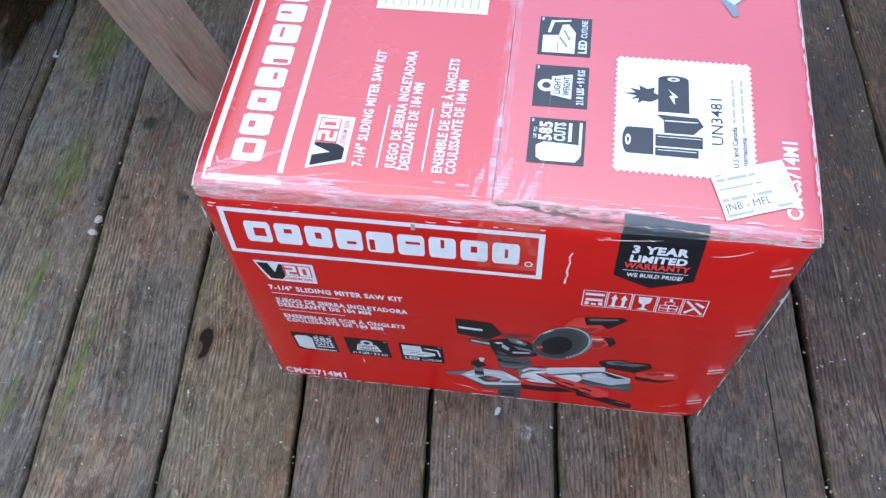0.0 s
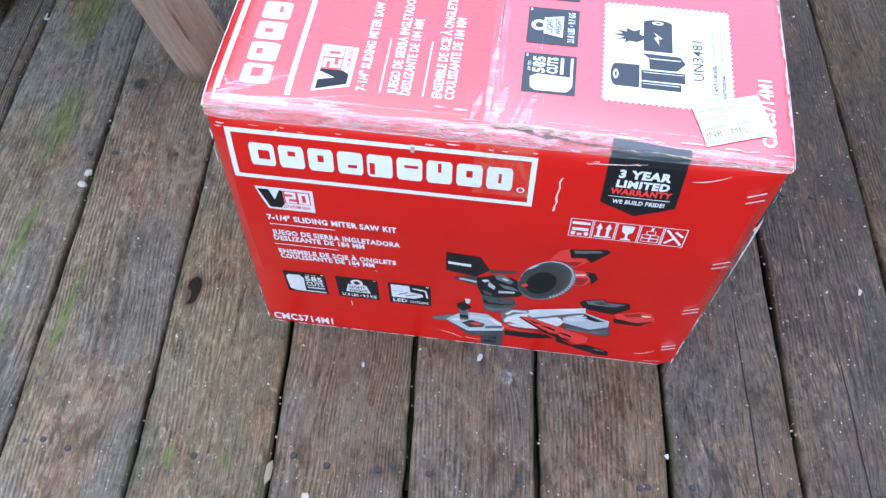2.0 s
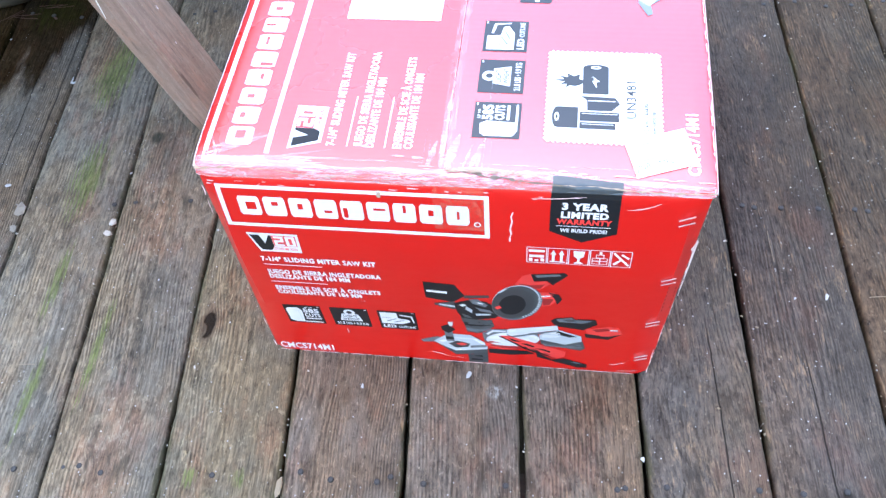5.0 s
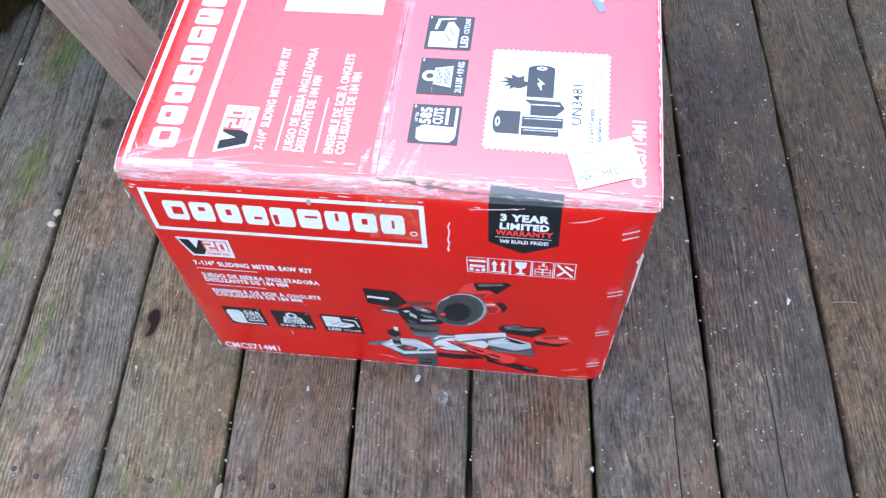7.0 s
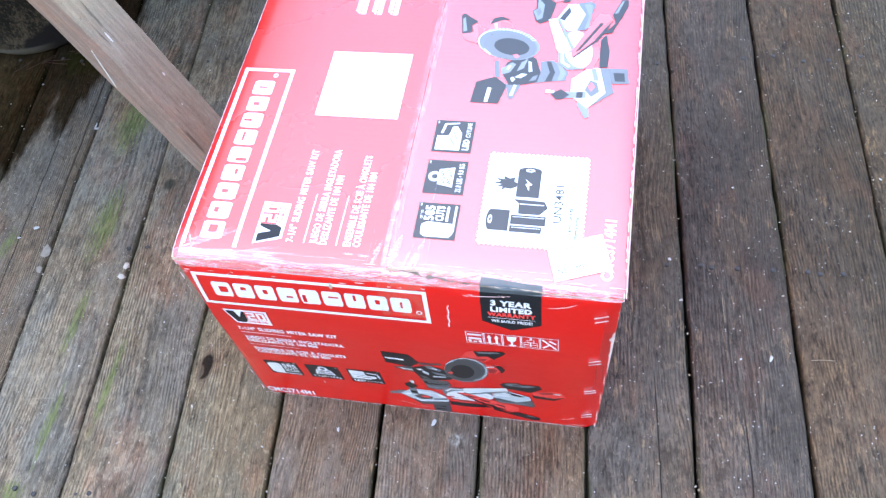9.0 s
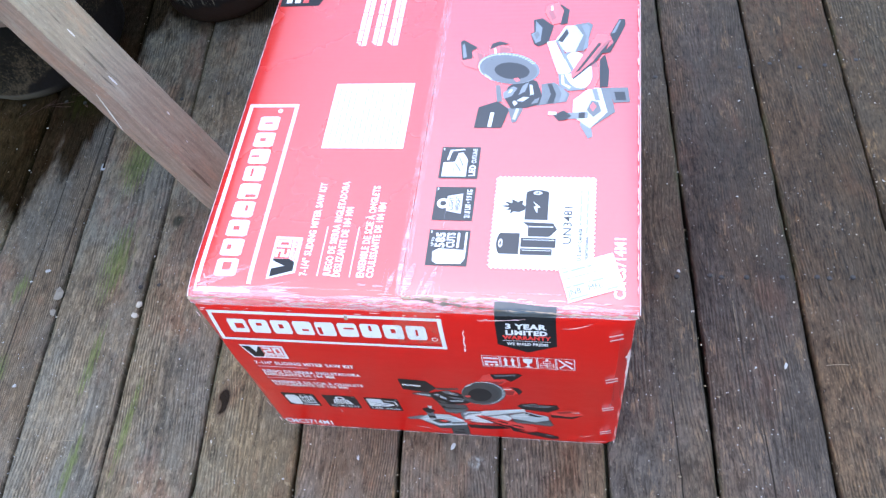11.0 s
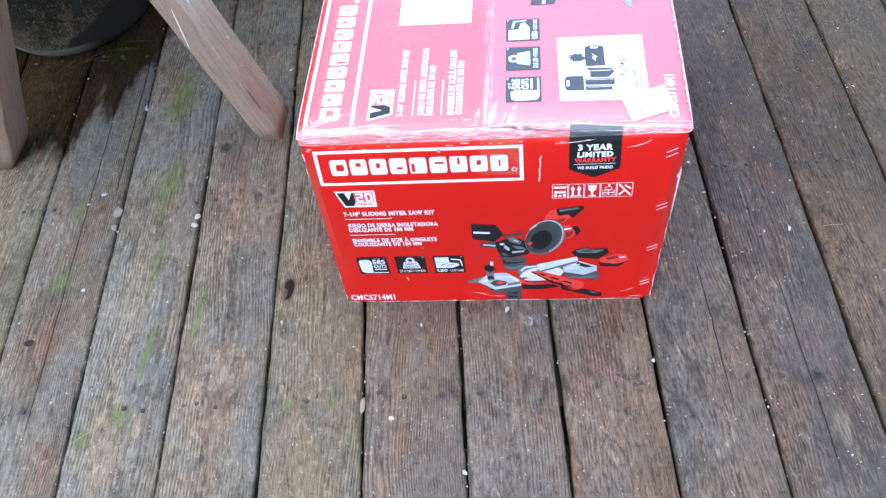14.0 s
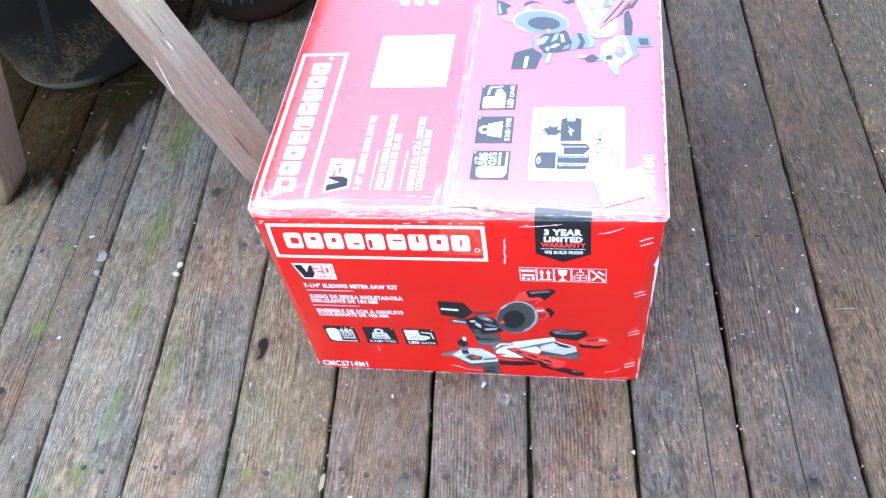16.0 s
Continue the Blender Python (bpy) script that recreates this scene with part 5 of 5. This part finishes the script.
def glint(y, x, dy, dx, w):
    """A wavy, tapering pale streak that paints glare on the tape."""
    n = 6
    left, right = [], []
    for i in range(n + 1):
        t = i / n
        k = w * math.sin(math.pi * (0.12 + 0.85 * t)) * rng.uniform(0.7, 1.2)
        cy, cx = y + dy * t, x + dx * t + rng.uniform(-0.15, 0.15) * w
        if abs(dy) > abs(dx):
            left.append((cy, cx - k))
            right.append((cy, cx + k))
        else:
            left.append((cy - k, cx))
            right.append((cy + k, cx))
    p.poly(left + right[::-1])


glint(0.013, 0.2460, 0.060, 0.001, 0.0016)
glint(0.012, 0.2540, 0.022, -0.004, 0.0018)
glint(0.013, 0.2660, 0.030, 0.008, 0.0014)
glint(0.012, 0.2780, 0.020, 0.004, 0.0016)
for k in range(4):
    glint(0.0135 + 0.002 * k, 0.03 + 0.11 * k, 0.001, 0.09, 0.0005)
glint(0.016, 0.0880, 0.010, 0.052, 0.0009)
glint(0.013, 0.0300, 0.024, -0.010, 0.0012)
glint(0.014, 0.0220, 0.012, 0.030, 0.0009)
glint(0.013, 0.2440, 0.110, 0.004, 0.0030)
glint(0.012, 0.2500, 0.040, 0.010, 0.0050)
glint(0.012, 0.2330, 0.030, 0.006, 0.0030)
glint(0.012, 0.2720, 0.034, 0.012, 0.0030)
glint(0.014, 0.0150, 0.030, 0.070, 0.0030)
glint(0.020, 0.0180, 0.022, 0.050, 0.0020)
glint(0.013, 0.0400, 0.004, 0.110, 0.0024)
p.oval(0.0225, 0.205, 0.0012, 0.006).oval(0.0215, 0.223, 0.0014, 0.006)
tagged(p.done("tape_haze", GLARE, box), "painted glare streaks on clear tape", kind="stuff")

# frayed pale edges, corner wear and a torn spot
rng = random.Random(31)
p = Print(on_top, 0.0007)
for i in range(30):
    x = rng.uniform(0.010, 0.480)
    w, d = rng.uniform(0.006, 0.022), rng.uniform(0.0003, 0.0012) * (1.5 if x > 0.24 or rng.random() < 0.2 else 1.0)
    y = 0.010 + abs(rng.gauss(0, 0.0025))
    p.poly([(y, x), (y + 0.3 * d, x + w), (y + d, x + 0.6 * w), (y + 0.7 * d, x + 0.1 * w)])
for i in range(170):
    y = rng.uniform(0.0, 0.55)
    w, d = rng.uniform(0.003, 0.016), rng.uniform(0.0004, 0.0015)
    x = 0.0085 if i % 2 else 0.4935
    s = 1 if i % 2 else -1
    p.poly([(y, x), (y + w, x + s * 0.2 * d), (y + 0.6 * w, x + s * d), (y + 0.1 * w, x + s * 0.6 * d)])
tagged(p.done("top_edge_wear", SCUFF, box), "paler frayed print along the edges", kind="stuff")
for x0, s, wide in ((0.0076, 1, 0.0012), (0.4950, -1, 0.0012)):
    bm = bmesh.new()
    n, low, high = 150, [], []
    for i in range(n + 1):
        y = lerp(0.004, 0.60, (i / n) ** 1.2)
        w = 0.0004 + wide * max(0.0, noise.noise((y * 60, x0 * 50, 3.0)) + 0.28) * rng.uniform(0.6, 1.2)
        low.append(bm.verts.new((x0 - s * 0.0008, y, top_z(x0, y) - 0.0022)))
        high.append(bm.verts.new((x0 + s * w, y, top_z(x0, y) + 0.0009 - (0.0018 if w < 0.003 else 0.0))))
    for i in range(n):
        bm.faces.new((low[i], low[i + 1], high[i + 1], high[i]))
    part("worn_fold", outward(bm), BARE, box, "worn pale fold along the top's side")
p = Print(on_front, 0.0007)
for i in range(14):
    x, z = rng.uniform(0.010, 0.485), 0.3545 - abs(rng.gauss(0, 0.0040))
    w, d = rng.uniform(0.003, 0.013), rng.uniform(0.0003, 0.0016)
    p.poly([(x, z), (x + w, z - 0.3 * d), (x + 0.6 * w, z - d), (x + 0.1 * w, z - 0.7 * d)])
for i in range(60):
    z = rng.uniform(0.004, 0.355)
    w, d = rng.uniform(0.001, 0.006), rng.uniform(0.0003, 0.0007)
    if i % 3:
        x, s = right_x(z) - 0.0030, -1
    else:
        x, s = left_x(z) + 0.0030, 1
    p.poly([(x, z), (x + s * 0.2 * d, z + w), (x + s * d, z + 0.6 * w), (x + s * 0.6 * d, z + 0.1 * w)])
for i in range(70):
    x = rng.uniform(0.008, 0.465)
    w = rng.uniform(0.004, 0.018)
    p.poly([(x, 0.0006), (x + w, 0.0006), (x + 0.8 * w, 0.0008 + rng.uniform(0.0004, 0.0016)), (x + 0.2 * w, 0.0008 + rng.uniform(0.0004, 0.0013))])
for z, high, w in ((0.255, 0.045, 0.0018), (0.282, 0.022, 0.0026), (0.205, 0.040, 0.0009), (0.150, 0.045, 0.0008), (0.085, 0.050, 0.0008), (0.025, 0.045, 0.0011), (0.003, 0.020, 0.0016)):
    x = right_x(z) - 0.0034
    p.poly([(x, z), (x + 0.0002, z + high), (x - 0.5 * w, z + 0.8 * high), (x - w, z + 0.45 * high), (x - 0.4 * w, z + 0.1 * high)])
for z, high, w in ((0.330, 0.016, 0.0022), (0.300, 0.024, 0.0012), (0.060, 0.022, 0.0012), (0.006, 0.018, 0.0022)):
    x = left_x(z) + 0.0034
    p.poly([(x, z), (x + 0.4 * w, z + 0.1 * high), (x + w, z + 0.45 * high), (x + 0.5 * w, z + 0.8 * high), (x, z + high)])
tagged(p.done("front_edge_wear", SCUFF, box), "paler frayed print along the edges", kind="stuff")
p = Print(on_front, 0.0010)
for z0, z1, w in ((0.232, 0.292, 0.0034), (0.282, 0.297, 0.0052), (0.196, 0.236, 0.0014)):
    n = 9
    outer, inner = [], []
    for i in range(n + 1):
        z = lerp(z0, z1, i / n)
        x = right_x(z) - 0.0028
        outer.append((x, z))
        inner.append((x - w * (0.25 + 0.75 * math.sin(math.pi * (0.1 + 0.8 * i / n))) * rng.uniform(0.5, 1.2), z))
    p.poly(outer + inner[::-1])
p.each("corner_scuff", BARE, box, "white scuffed corner of the board")
p = Print(on_top, 0.0022)
for i in range(26):
    x = rng.uniform(0.245, 0.34)
    w, d = rng.uniform(0.004, 0.016), rng.uniform(0.0006, 0.0028)
    y = 0.0065 + rng.uniform(0.0, 0.003)
    p.poly([(y, x), (y + 0.2 * d, x + w), (y + d, x + 0.5 * w)])
p.done("torn_edge", KRAFT, box, "torn raw board at the front edge")


def staple(x, z):
    """Two bright parallel wire legs set askew."""
    for k in (0, 1):
        bm = bmesh.new()
        c = on_front(x + 0.0005 * k, z - 0.0075 * k, 0.0008)
        d = Vector((0.0068, 0, 0.0038))
        n = Vector((-0.5, 0, 0.85)) * 0.0004
        prism(bm, [c - d - n, c + d - n, c + d + n, c - d + n], (0, -0.0010, 0))
        part("staple", mend(bm), STEEL, box)


for x, z in ((0.4725, 0.3335), (0.4695, 0.2375), (0.4665, 0.1395), (0.4645, 0.0485)):
    staple(x, z)
bm = bmesh.new()
prism(bm, [on_front(0.1845, 0.342, 0.0006), on_front(0.1880, 0.342, 0.0006), on_front(0.1885, 0.3615, 0.0006), on_front(0.1850, 0.3615, 0.0006)], (0, -0.0008, 0))
part("bent_staple", mend(bm), KRAFT, box, "dull bent staple over the top edge")

# ---------------------------------------------------------------- trestle legs, strap, pots
trestle = thing("wooden_trestle", "weathered red-brown wooden trestle with splayed legs", "trestle", (-0.44, 0.38, 0.0))


def splayed_leg(x, y0, y1, lean, wide, height, seed, label="", timber=None):
    """A splayed leg of stout timber, worn round at the edges, its foot cut level."""
    bm = bmesh.new()
    rnd = random.Random(seed)
    turn = Matrix.Rotation(math.atan(lean), 4, "Y")
    back = turn.inverted()
    n, rings, c = 26, [], 0.0045
    corner = [(math.cos(a), math.sin(a)) for a in (0.0, 0.524, 1.047, 1.571)]
    for i in range(n + 1):
        z = height * i / n
        w = wide / 2 - (0.003 if i == 0 else 0)
        x0 = x + lean * z
        pts = []
        for sx, sy, cx, cy in ((1, 1, x0 + w - c, y1 - c), (-1, 1, x0 - w + c, y1 - c), (-1, -1, x0 - w + c, y0 + c), (1, -1, x0 + w - c, y0 + c)):
            for u, v in corner if sx * sy > 0 else corner[::-1]:
                pts.append((cx + sx * c * u, cy + sy * c * v))
        wob = [rnd.uniform(-0.0006, 0.0006) for _ in pts]
        rings.append([bm.verts.new(back @ Vector((px + o, py + 0.6 * o, z))) for (px, py), o in zip(pts, wob)])
    k = len(rings[0])
    for a, b in zip(rings, rings[1:]):
        for i in range(k):
            j = (i + 1) % k
            bm.faces.new((a[i], a[j], b[j], b[i]))
    bm.faces.new(rings[0][::-1])
    bm.faces.new(rings[-1])
    mend(bm)
    # faces towards +x take the paler timber, bleached and painted as better lit
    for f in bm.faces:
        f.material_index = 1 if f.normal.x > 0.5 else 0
    ob = part("leg", bm, timber or (LEG_WOOD, LEG_LIT_SIDE), trestle, label)
    ob.matrix_basis = turn
    ob.data.shade_smooth()
    for poly in ob.data.polygons:
        poly.use_smooth = len(poly.vertices) == 4
    return ob


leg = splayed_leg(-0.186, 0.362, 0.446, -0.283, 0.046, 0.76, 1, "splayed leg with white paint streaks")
splayed_leg(-0.706, 0.312, 0.400, 0.400, 0.042, 0.74, 2, "splayed leg, its shade painted as darker timber", (SHADED_LEG, SHADED_LEG))
# unseen board, added overhead so its shadow darkens the pots and deck
bm = bmesh.new()
block(bm, (-1.05, 0.24, 0.742), (-0.20, 1.40, 0.780))
bmesh.ops.bevel(bm, geom=bm.edges[:], offset=0.004, segments=2, affect="EDGES")
part("trestle_top", bm, LEG_WOOD, trestle, "unseen board added to shade the pots")


def streak(x, z0, z1, wide, side):
    """A thin dribble of white paint on the first leg."""
    bm = bmesh.new()
    n = 6
    for i in range(n):
        za, zb = lerp(z0, z1, i / n), lerp(z0, z1, (i + 1) / n)
        wa, wb = wide * (0.4 + 0.6 * math.sin(3.1 * (i + 0.3) / n)), wide * (0.4 + 0.6 * math.sin(3.1 * min(1, (i + 1.3) / n)))
        if side == "front":
            f = lambda u, z: (-0.186 - 0.283 * z + lerp(x, -0.016, (z1 - z) / (z1 - z0)) + u, 0.3606, z)
        else:
            f = lambda u, z: (-0.186 - 0.283 * z + 0.0240, x + u, z)
        q = [f(-wa, za), f(wa, za), f(wb, zb), f(-wb, zb)]
        bm.faces.new([bm.verts.new(v) for v in q])
    return bm


part("paint_streak", streak(0.004, 0.228, 0.306, 0.0011, "front"), STREAK, trestle, "white paint dribble")
for x, z0, z1, w in ((0.385, 0.300, 0.318, 0.0018), (0.395, 0.385, 0.400, 0.0014), (0.415, 0.200, 0.207, 0.0016), (0.400, 0.150, 0.154, 0.0012)):
    part("paint_fleck", streak(x, z0, z1, w, "side"), STREAK, trestle)
bm = bmesh.new()
block(bm, (-0.540, 0.370, 0.425), (-0.310, 0.400, 0.512))
bmesh.ops.bevel(bm, geom=bm.edges[:], offset=0.004, segments=2, affect="EDGES")
part("rail", bm, RAIL_WOOD, trestle, "cross rail between the legs")


def strap():
    bm = bmesh.new()
    n = 14
    rings = []
    for i in range(n + 1):
        z = lerp(0.345, 0.56, i / n)
        x = -0.388 + 0.145 * (z - 0.345) + 0.002 * math.sin(20 * z)
        y = 0.302 + 0.30 * max(0, z - 0.36)
        w = 0.0062
        rings.append([bm.verts.new(p) for p in ((x - w, y, z), (x + w, y, z), (x + w, y + 0.003, z), (x - w, y + 0.003, z))])
    for a, b in zip(rings, rings[1:]):
        for i in range(4):
            j = (i + 1) % 4
            bm.faces.new((a[i], a[j], b[j], b[i]))
    bm.faces.new(rings[0][::-1])
    bm.faces.new(rings[-1])
    return mend(bm)


solid("strap", strap(), RUBBER, "narrow black strap hanging from the trestle rail", "strap")


def pot(name, x, y, base_r, top_r, height, label, seed):
    """A round nursery pot: rounded foot, flared wall, rolled rim, soil inside."""
    th = thing(name, label, "plant pot", (x, y, 0.0), group="plant pots beside the trestle")
    prof = [(0.0, 0.002), (base_r * 0.80, 0.002), (base_r * 0.94, 0.006), (base_r, 0.020), (base_r * 1.008, 0.034)]
    prof += [(lerp(base_r, top_r, t), lerp(0.036, height - 0.03, t)) for t in (0.02, 0.2, 0.4, 0.6, 0.8, 1.0)]
    prof += [(top_r + 0.008, height - 0.028), (top_r + 0.010, height - 0.004), (top_r + 0.006, height), (top_r - 0.004, height), (top_r - 0.008, height - 0.05)]
    n = 56
    bm = bmesh.new()
    rings = []
    for r, z in prof:
        if r == 0:
            rings.append([bm.verts.new((x, y, z))] * n)
        else:
            rings.append([bm.verts.new((x + r * math.cos(6.28319 * i / n), y + r * math.sin(6.28319 * i / n), z)) for i in range(n)])
    for a, b in zip(rings, rings[1:]):
        for i in range(n):
            j = (i + 1) % n
            vs = list(dict.fromkeys((a[i], a[j], b[j], b[i])))
            bm.faces.new(vs)
    part("pot_wall", mend(bm), POT, th).data.shade_smooth()
    bm = bmesh.new()
    bmesh.ops.create_circle(bm, cap_ends=True, segments=32, radius=top_r - 0.007, matrix=Matrix.Translation((x, y, height - 0.045)))
    part("potting_soil", bm, SOIL, th)


pot("plant_pot", -0.702, 0.790, 0.172, 0.205, 0.36, "large black plastic plant pot caked with dust, on damp boards", 1)
pot("plant_pot", -0.343, 0.955, 0.126, 0.150, 0.26, "smaller black plastic plant pot caked with dust, on damp boards", 2)
pot("plant_pot", -0.075, 1.030, 0.125, 0.150, 0.24, "dusty grey-black plastic plant pot beside the box", 3)

# ---------------------------------------------------------------- litter on the boards


def pebble(name, x, y, size, material, label, category, seed, flat=0.5, turn=0.0, sink=0.0, group="litter on the deck"):
    rnd = random.Random(seed)
    bm = bmesh.new()
    bmesh.ops.create_icosphere(bm, subdivisions=1, radius=1.0)
    for v in bm.verts:
        v.co *= rnd.uniform(0.55, 1.25)
    c, s = math.cos(turn), math.sin(turn)
    for v in bm.verts:
        px, py = v.co.x * size[0], v.co.y * size[1]
        v.co = Vector((c * px - s * py, s * px + c * py, v.co.z * size[0] * flat))
    low = min(v.co.z for v in bm.verts)
    ob = solid(name, bm, material, label, category, group, pose(x, y, -low - sink))
    return ob


pebble("stone_chip", -0.2895, 0.182, (0.006, 0.008), STONE, "pale stone chip wedged between two boards", "stone chip", 1, 0.6, 0.3)
pebble("stone_chip", -0.2885, 0.158, (0.006, 0.008), STONE, "pale stone chip wedged between two boards", "stone chip", 2, 0.6, 0.9)
pebble("stone_chip", -0.441, 0.195, (0.009, 0.018), SLATE, "grey stone chip lying in a board joint", "stone chip", 3, 0.5, 0.2)
pebble("stone_chip", -0.438, 0.160, (0.006, 0.009), SLATE, "grey stone chip lying in a board joint", "stone chip", 4, 0.5, 0.4)
pebble("paint_chip", 0.2576, -0.0214, (0.0028, 0.006), CHIP, "white paint flake lying on a board", "paint chip", 5, 0.35, -0.4)
pebble("paint_chip", -0.4537, 0.0277, (0.0035, 0.0035), CHIP, "white paint flake lying on a board", "paint chip", 6, 0.35)
pebble("paint_chip", -0.4616, 0.465, (0.0028, 0.011), CHIP, "white paint flake lying beside a joint", "paint chip", 7, 0.35, 0.1)
pebble("paint_chip", 0.5677, 0.2738, (0.003, 0.003), CHIP, "white paint flake lying on a board", "paint chip", 8, 0.4)
pebble("paint_chip", 0.4714, -0.1127, (0.003, 0.004), CHIP, "white paint flake lying on a board", "paint chip", 9, 0.4)
pebble("paint_chip", 0.7073, 0.1252, (0.003, 0.006), CHIP, "white paint flake lying on a board", "paint chip", 10, 0.4, -0.3)
pebble("wood_chip", seam_at(10, -0.185), -0.185, (0.005, 0.014), STRAW, "small tan wood chip lying on a board joint", "wood chip", 11, 0.4)
pebble("wood_chip", 0.092, -0.205, (0.005, 0.004), STONE, "small pale wood chip lying on a board", "wood chip", 12, 0.4)
rng = random.Random(77)
for i in range(46):
    k = rng.randrange(5, 17)
    y = rng.uniform(-0.42, 0.75)
    x = seam_at(k, y) + rng.choice((rng.gauss(0, 0.006), rng.uniform(0, 0.14)))
    if -0.02 < x < 0.52 and y > -0.02:
        continue
    s = rng.uniform(0.0009, 0.0018)
    pebble("grit", x, y, (s, s * rng.uniform(1, 1.8)), rng.choice((CHIP, STONE, CHIP, STRAW)), "tiny pale crumb of grit on the boards", "grit", 100 + i, 0.6, rng.uniform(0, 3))


def crumbs():
    """Countless crumbs of grit and bark lodged along the joints."""
    rnd = random.Random(404)
    verts, faces, mats = [], [], []
    for _ in range(1500):
        k = rnd.randrange(4, 19)
        y = rnd.uniform(-0.55, 0.95)
        x = seam_at(k, y) + (rnd.gauss(0, 0.0035) if rnd.random() < 0.7 else rnd.uniform(0, 0.14))
        if -0.01 < x < 0.50 and y > -0.01:
            continue
        s, a, n = 0.0003 + 0.0015 * rnd.random() ** 2.6, rnd.uniform(0, 6.28), len(verts)
        c, d = math.cos(a) * s, math.sin(a) * s
        z = 0.0002 if abs(x - seam_at(k, y)) > 0.006 else -0.0016
        verts += [(x + 1.5 * c, y + 1.5 * d, z), (x - d, y + c, z), (x - 1.4 * c, y - 1.4 * d, z), (x + d, y - c, z), (x + 0.2 * c, y, z + 1.2 * s)]
        faces += [(n, n + 1, n + 4), (n + 1, n + 2, n + 4), (n + 2, n + 3, n + 4), (n + 3, n, n + 4), (n + 3, n + 2, n + 1, n)]
        mats += [rnd.choice((0, 1, 1, 2, 2))] * 5
    me = bpy.data.meshes.new("joint_crumbs")
    me.from_pydata(verts, [], faces)
    for mat in (CHIP, STONE, STRAW):
        me.materials.append(mat)
    for poly, mat in zip(me.polygons, mats):
        poly.material_index = mat
    tagged(new("joint_crumbs", me), "scattered pale crumbs of grit along the deck joints", "grit", kind="stuff")


crumbs()


def leaf_scrap(x, y, size, turn, seed):
    rnd = random.Random(seed)
    bm = bmesh.new()
    n = 9
    rim = [(size * (1 + 0.35 * rnd.uniform(-1, 1)) * math.cos(6.28319 * i / n), 0.5 * size * (1 + 0.35 * rnd.uniform(-1, 1)) * math.sin(6.28319 * i / n)) for i in range(n)]
    prism(bm, [(a, b, 0.0008 + 0.0012 * abs(math.sin(i * 1.7))) for i, (a, b) in enumerate(rim)], (0, 0, 0.0007))
    solid("leaf_scrap", mend(bm), LEAF, "small curled reddish-brown scrap of dead leaf", "leaf", "litter on the deck", pose(x, y, 0, 0, 0, turn))


leaf_scrap(seam_at(9, 0.50), 0.50, 0.007, 40, 1)
leaf_scrap(-0.55, 0.615, 0.005, -35, 3)
leaf_scrap(-0.183, 0.635, 0.005, 15, 4)


def straw(x, y, length, turn, bow, material=STRAW, label="thin dry stalk lying on the boards"):
    """A dry stalk lying flat."""
    bm = bmesh.new()
    rings = []
    for i in range(7):
        t = i / 6 - 0.5
        p = Vector((length * t, bow * (0.25 - t * t), 0.0006))
        rings.append([bm.verts.new(p + Vector((0, 0.0004 * math.cos(2.0944 * k), 0.0005 * math.sin(2.0944 * k + 0.5)))) for k in range(3)])
    for a, b in zip(rings, rings[1:]):
        for k in range(3):
            j = (k + 1) % 3
            bm.faces.new((a[k], a[j], b[j], b[k]))
    bm.faces.new(rings[0][::-1])
    bm.faces.new(rings[-1])
    solid("straw", mend(bm), material, label, "straw", "litter on the deck", pose(x, y, 0, 0, 0, turn))


straw(-0.205, -0.02, 0.045, -55, 0.006)
straw(-0.335, -0.055, 0.035, 8, 0.003)
straw(0.775, 0.13, 0.03, 5, 0.004)
straw(0.645, 0.20, 0.05, 95, 0.002)
straw(-0.155, 0.20, 0.028, 40, 0.004)
straw(-0.415, -0.035, 0.030, 80, 0.002)
straw(-0.372, -0.236, 0.040, 40, 0.003)
straw(0.085, -0.19, 0.012, 60, 0.001)
rng = random.Random(64)
for i in range(9):
    t = i / 8
    straw(lerp(-0.675, -0.525, t) + rng.uniform(-0.012, 0.012), lerp(0.602, 0.668, t) + rng.uniform(-0.012, 0.012), rng.uniform(0.025, 0.07), rng.uniform(-5, 55), rng.uniform(-0.008, 0.008), LEAF, "reddish-brown dead twig beside the large pot")
for x, y, size in ((0.125, -0.047, 0.0022), (-0.481, 0.239, 0.004), (-0.505, 0.217, 0.0025), (-0.457, 0.459, 0.003), (-0.18, 0.557, 0.003), (0.201, -0.286, 0.003)):
    pebble("paint_chip", x, y, (size, size * 1.6), CHIP, "white paint flake lying on a board", "paint chip", int(1000 * abs(x)) + 7, 0.35, 3 * x)
